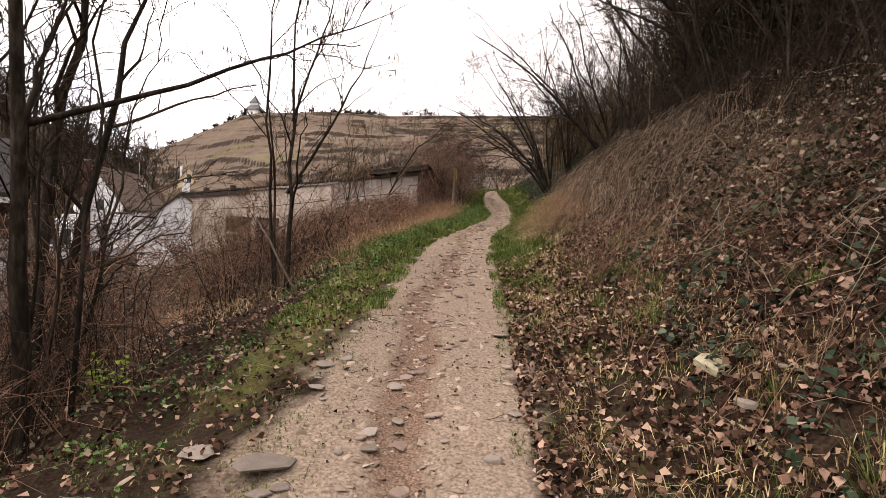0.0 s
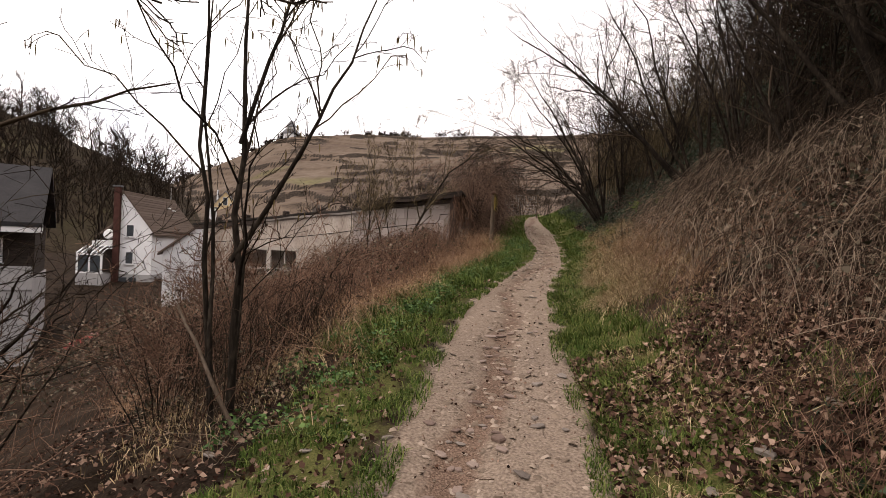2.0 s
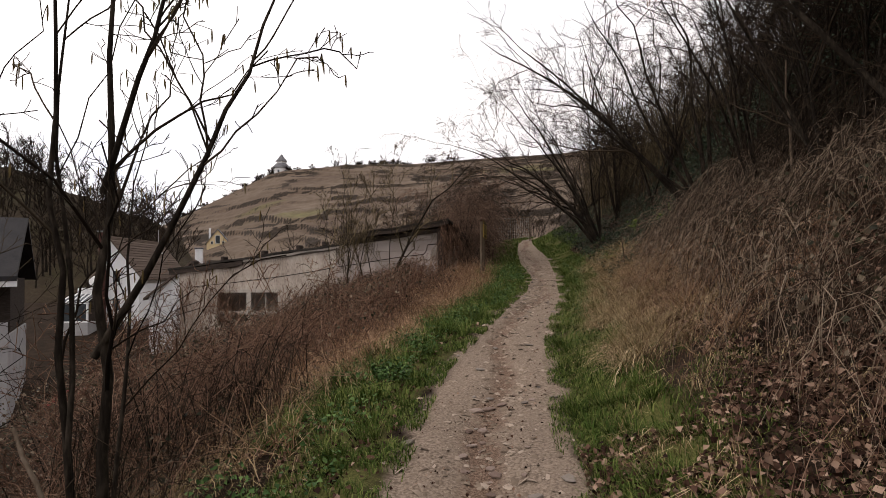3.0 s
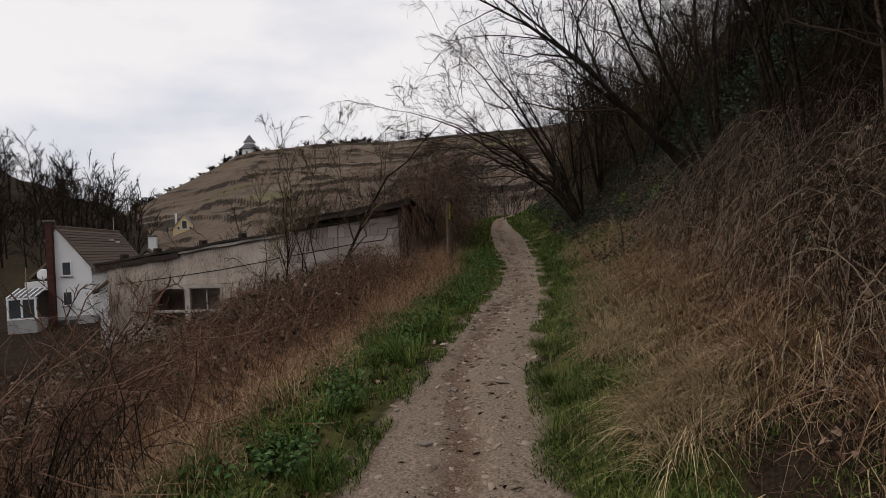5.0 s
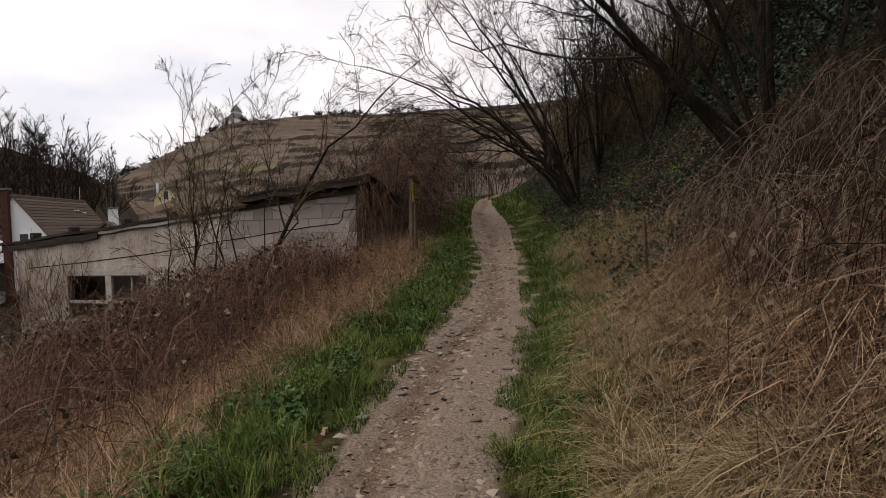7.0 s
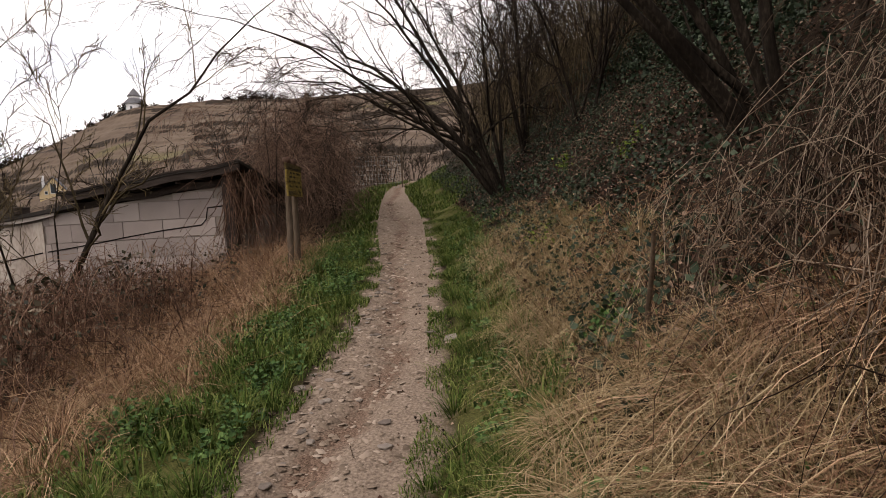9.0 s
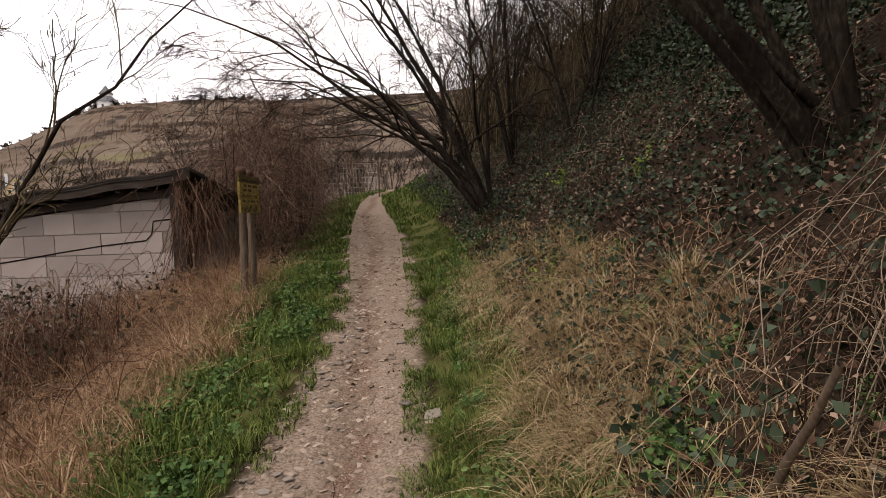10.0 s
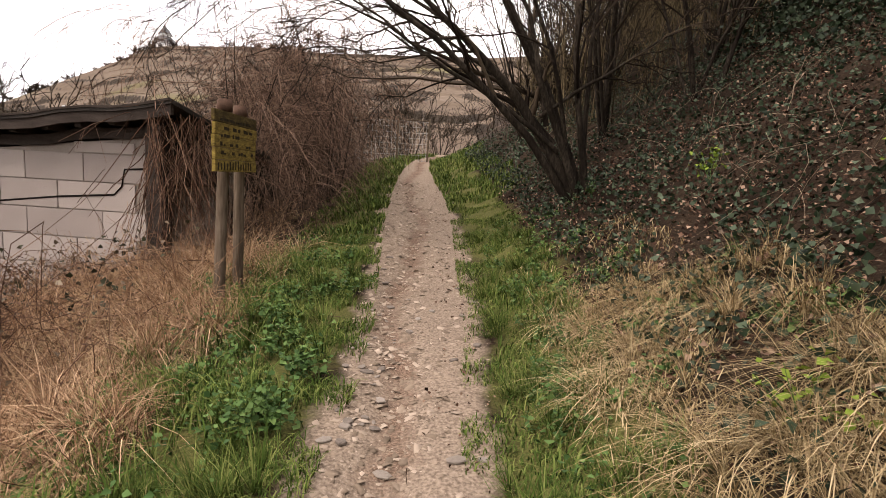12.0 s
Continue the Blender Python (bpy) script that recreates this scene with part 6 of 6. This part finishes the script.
# ---- the yellow notice board ----
def notice_board():
    s = empty("notice_board", pose(0, 0, 0), "weathered yellow wooden notice board on two round posts", "sign")
    for x, y, top, lean in ((0.135, 19.42, 3.63, 0.03), (0.165, 19.76, 3.62, 0.01)):
        g = float(ground(x, y))
        p = stem_paths(rs, [(x - lean * (top - g), y, g - 0.2)], [(lean, 0, 1)], top - g + 0.2, 9, 0.004)
        thing("post", np_mesh("post", *tubes(p, taper(0.046, 1, 9, 0.95), 10), None, True), M_POST, s)
        bm = bmesh.new()
        bmesh.ops.create_cone(bm, cap_ends=True, segments=16, radius1=0.062, radius2=0.057, depth=0.10, matrix=pose(x, y, top + 0.03))
        bmesh.ops.bevel(bm, geom=[e for e in bm.edges if abs(e.verts[0].co.z - e.verts[1].co.z) < 0.001], offset=0.008, segments=2, affect="EDGES")
        part("cap", bm, M_RUST, s, "rusty tin cap", True)
    board = empty("board", pose(0.215, 19.45, 3.37, 0, 0, 85), "", "")
    board.parent = s
    w, rows, hh = 0.9, 5, 0.46
    for i in range(rows):
        z0 = -hh / 2 + hh / rows * i
        bm = box_bm(-w / 2 + rs.uniform(-0.012, 0.012), w / 2 + rs.uniform(-0.02, 0.012), -0.014, 0.014, z0 + 0.002, z0 + hh / rows - 0.002, 0.003)
        part("plank", bm, M_SIGN if i < 4 else M_SIGN_DARK, board)
    for i, z in enumerate((0.165, 0.10, 0.045, -0.02, -0.085)):
        for j in range(12):
            if rs.random() < 0.35:
                continue
            x = -0.36 + 0.06 * j + rs.uniform(0, 0.02)
            part("lettering", box_bm(x, x + rs.uniform(0.025, 0.06), -0.0165, -0.0142, z - 0.014, z + rs.uniform(0.0, 0.016)), M_INK, board)
    for j in range(13):
        x = -0.40 + 0.058 * j
        part("lettering", box_bm(x, x + 0.02, -0.0165, -0.0142, -0.215, -0.15 + rs.uniform(-0.02, 0.01)), M_INK, board)


notice_board()


# ---- the wire fence by the bend ----
def fence():
    f = empty("fence", pose(0, 0, 0), "rusty wire-mesh fence panel with thin posts", "fence")
    xs = [-1.6, -0.5, 0.55, 1.52, 2.38]
    ys = [30.2, 30.5, 30.7, 30.75, 30.8]
    for x, y in zip(xs, ys):
        g = float(ground(x, y))
        p = stem_paths(rs, [(x, y, g - 0.1)], [(0.02, 0, 1)], 4.78 - g + 0.1, 5, 0.004)
        thing("post", np_mesh("post", *tubes(p, taper(0.028, 1, 5, 0.95), 6), None, True), M_POST, f)
    for (x0, y0), (x1, y1) in zip(zip(xs, ys), zip(xs[1:], ys[1:])):
        hp = Heap()
        lines = []
        for k in range(9):
            z = 3.45 + k * 0.155
            lines.append([(x0, y0, z), ((x0 + x1) / 2, (y0 + y1) / 2, z - 0.01), (x1, y1, z)])
        for k in range(9):
            t = (k + 0.5) / 9
            x, y = x0 + (x1 - x0) * t, y0 + (y1 - y0) * t
            lines.append([(x, y, 3.3), (x, y, 4.0), (x, y, 4.69)])
        hp.add(*tubes(np.array(lines), np.full((len(lines), 3), 0.004), 3))
        thing("mesh_panel", hp.mesh("mesh_panel"), M_METAL, f)
        rail = np.array([[(x0, y0, 4.72), ((x0 + x1) / 2, (y0 + y1) / 2, 4.72), (x1, y1, 4.72)]])
        thing("rail", np_mesh("rail", *tubes(rail, np.full((1, 3), 0.017), 6), None, True), M_POST, f)


fence()


# ---- parked cars and the building below the slope ----
def car(m, label, paint):
    c = empty("car", m, label, "car")
    prof = [(-2.1, 0.35), (2.05, 0.35), (2.1, 0.65), (1.95, 0.85), (1.0, 0.98), (0.35, 1.42), (-1.2, 1.45), (-1.9, 1.0), (-2.12, 0.92)]
    bm = bmesh.new()
    l, r_ = [bm.verts.new((x, -0.85, z)) for x, z in prof], [bm.verts.new((x, 0.85, z)) for x, z in prof]
    for v in l[5:7] + r_[5:7]:
        v.co.y *= 0.78
    bm.faces.new(l), bm.faces.new(r_[::-1])
    for i in range(len(prof)):
        j = (i + 1) % len(prof)
        bm.faces.new((l[i], r_[i], r_[j], l[j]))
    bmesh.ops.recalc_face_normals(bm, faces=bm.faces)
    bmesh.ops.bevel(bm, geom=list(bm.edges), offset=0.06, segments=2, affect="EDGES")
    body = part("body", bm, paint, c, "", True)
    bm = bmesh.new()
    vs = [bm.verts.new(p) for p in ((0.95, -0.66, 1.02), (0.95, 0.66, 1.02), (0.42, 0.58, 1.4), (0.42, -0.58, 1.4))]
    bm.faces.new(vs)
    bmesh.ops.solidify(bm, geom=bm.faces[:], thickness=0.03)
    part("windscreen", bm, M_GLASS, c)
    for y in (-0.80, 0.80):
        part("side_window", box_bm(-1.2, 0.3, y - 0.02, y + 0.02, 1.02, 1.33, 0.01), M_GLASS, c)
    for x in (-1.35, 1.3):
        for y in (-0.8, 0.8):
            bm = bmesh.new()
            bmesh.ops.create_cone(bm, cap_ends=True, segments=20, radius1=0.31, radius2=0.31, depth=0.2, matrix=pose(x, y, 0.31, 90, 0, 0))
            wheel = part("wheel", bm, M_TYRE, c)
            bm = bmesh.new()
            bmesh.ops.create_cone(bm, cap_ends=True, segments=16, radius1=0.19, radius2=0.17, depth=0.22, matrix=pose(x, y, 0.31, 90, 0, 0))
            part("rim", bm, M_METAL, wheel)
    for y in (-0.6, 0.6):
        part("headlight", box_bm(2.0, 2.1, y - 0.16, y + 0.16, 0.66, 0.8, 0.02), M_FRAME, c)
    return c


M_REDCAR = mat("red_car_paint", [(0.32, 0.03, 0.03), (0.40, 0.045, 0.04)], 0.3, 2, 20, 0.2, 0, gloss=0.5)
for x, y, a, paint, label in ((-17.9, 24.6, 215, M_CAR, "white parked car seen through the trees below"), (-21.5, 33.5, 20, M_REDCAR, "red parked car seen through the trees below")):
    car(pose(x, y, float(ground(x, y)), 0, 0, a), label, paint)


def lower_building():
    b = empty("building", pose(-25.0, 31.7, -7.0, 0, 0, 36), "tall grey house with a slate roof, white fascia and balcony", "building")
    part("wall", box_bm(-14, 0, 1.6, 9, -1, 9.2), M_DARKWOOD, b, "dark timbered upper wall")
    part("plinth", box_bm(-14.1, 0.1, -0.2, 9.1, -1, 6.2), M_GREYPL, b)
    part("balcony", box_bm(-14.1, 0.1, -0.3, -0.21, 5.6, 6.9, 0.02), M_GREYPL, b)
    part("fascia", box_bm(-14.4, 0.5, -0.75, -0.55, 8.75, 9.25, 0.02), M_FRAME, b)
    bm = prism_bm(-0.5, 10.2, -14.4, 0.5, 9.25, 12.6, 0.25, 0.3)
    bm.transform(Matrix.Rotation(math.pi / 2, 4, "Z"))
    x_mid = sum(v.co.x for v in bm.verts) / len(bm.verts)
    y_mid = sum(v.co.y for v in bm.verts) / len(bm.verts)
    bm.transform(Matrix.Translation((-6.95 - x_mid, 4.85 - y_mid, 0)))
    bmesh.ops.recalc_face_normals(bm, faces=bm.faces)
    roof = part("roof", bm, M_DARKSLATE, b)
    part("skylight", box_bm(-3.4, -2.4, 1.2, 2.0, 10.0, 11.2, 0.02), M_FRAME, roof)
    for x in (-11, -8, -5, -2):
        small_window(b, x, 7.0, 1.1, 1.4, 1.57)
        small_window(b, x, 3.0, 1.2, 1.4, -0.23)


lower_building()


# ---- bright young leaves ----
def fresh_plant(x, y, h, n, label):
    p = empty("young_plant", pose(x, y, float(ground(x, y))), label, "plant")
    q = stem_paths(rs, np.tile([0.0, 0, 0], (5, 1)) , np.c_[rs.normal(0, 0.4, (5, 2)), np.ones(5)], h, 5, 0.08)
    thing("stem", np_mesh("stem", *tubes(q, taper(0.004, 5, 5, 0.4), 4)), M_HERB, p)
    pts = q[:, 2:].reshape(-1, 3)
    pts = pts[rs.integers(len(pts), size=n)] + rs.normal(0, h * 0.16, (n, 3))
    v, t = leaf_heap(rs, pts, h * 0.15, 0.5)
    thing("leaves", np_mesh("leaves", v, None, t), M_FRESH, p)


for x, y, h, n in ((-2.05, 3.45, 0.26, 60), (-2.3, 3.7, 0.2, 40), (4.35, 19.6, 0.3, 70), (4.4, 17.6, 0.25, 50), (3.0, 16.5, 0.26, 60), (4.9, 18.2, 0.22, 40)):
    fresh_plant(x, y, h, n, "young plant with fresh yellow-green leaves")

# a pale dead branch and a broken stick
for x, y, hx, hy, hz, ln, rad in ((-1.55, 6.2, -0.5, 0.1, 0.75, 1.1, 0.018), (2.6, 13.6, -0.15, -0.5, 0.6, 0.75, 0.016), (3.6, 10.2, 0.02, 0.1, 1.0, 1.6, 0.02), (3.3, 5.6, 0.4, -0.3, 0.5, 1.8, 0.014)):
    p = stem_paths(rs, [(x, y, float(ground(x, y)) - 0.03)], [(hx, hy, hz)], ln, 8, 0.03)
    thing("dead_branch", np_mesh("dead_branch", *tubes(p, taper(rad, 1, 8, 0.5), 7), None, True), M_POST, label="pale dead branch sticking out of the undergrowth", category="branch")
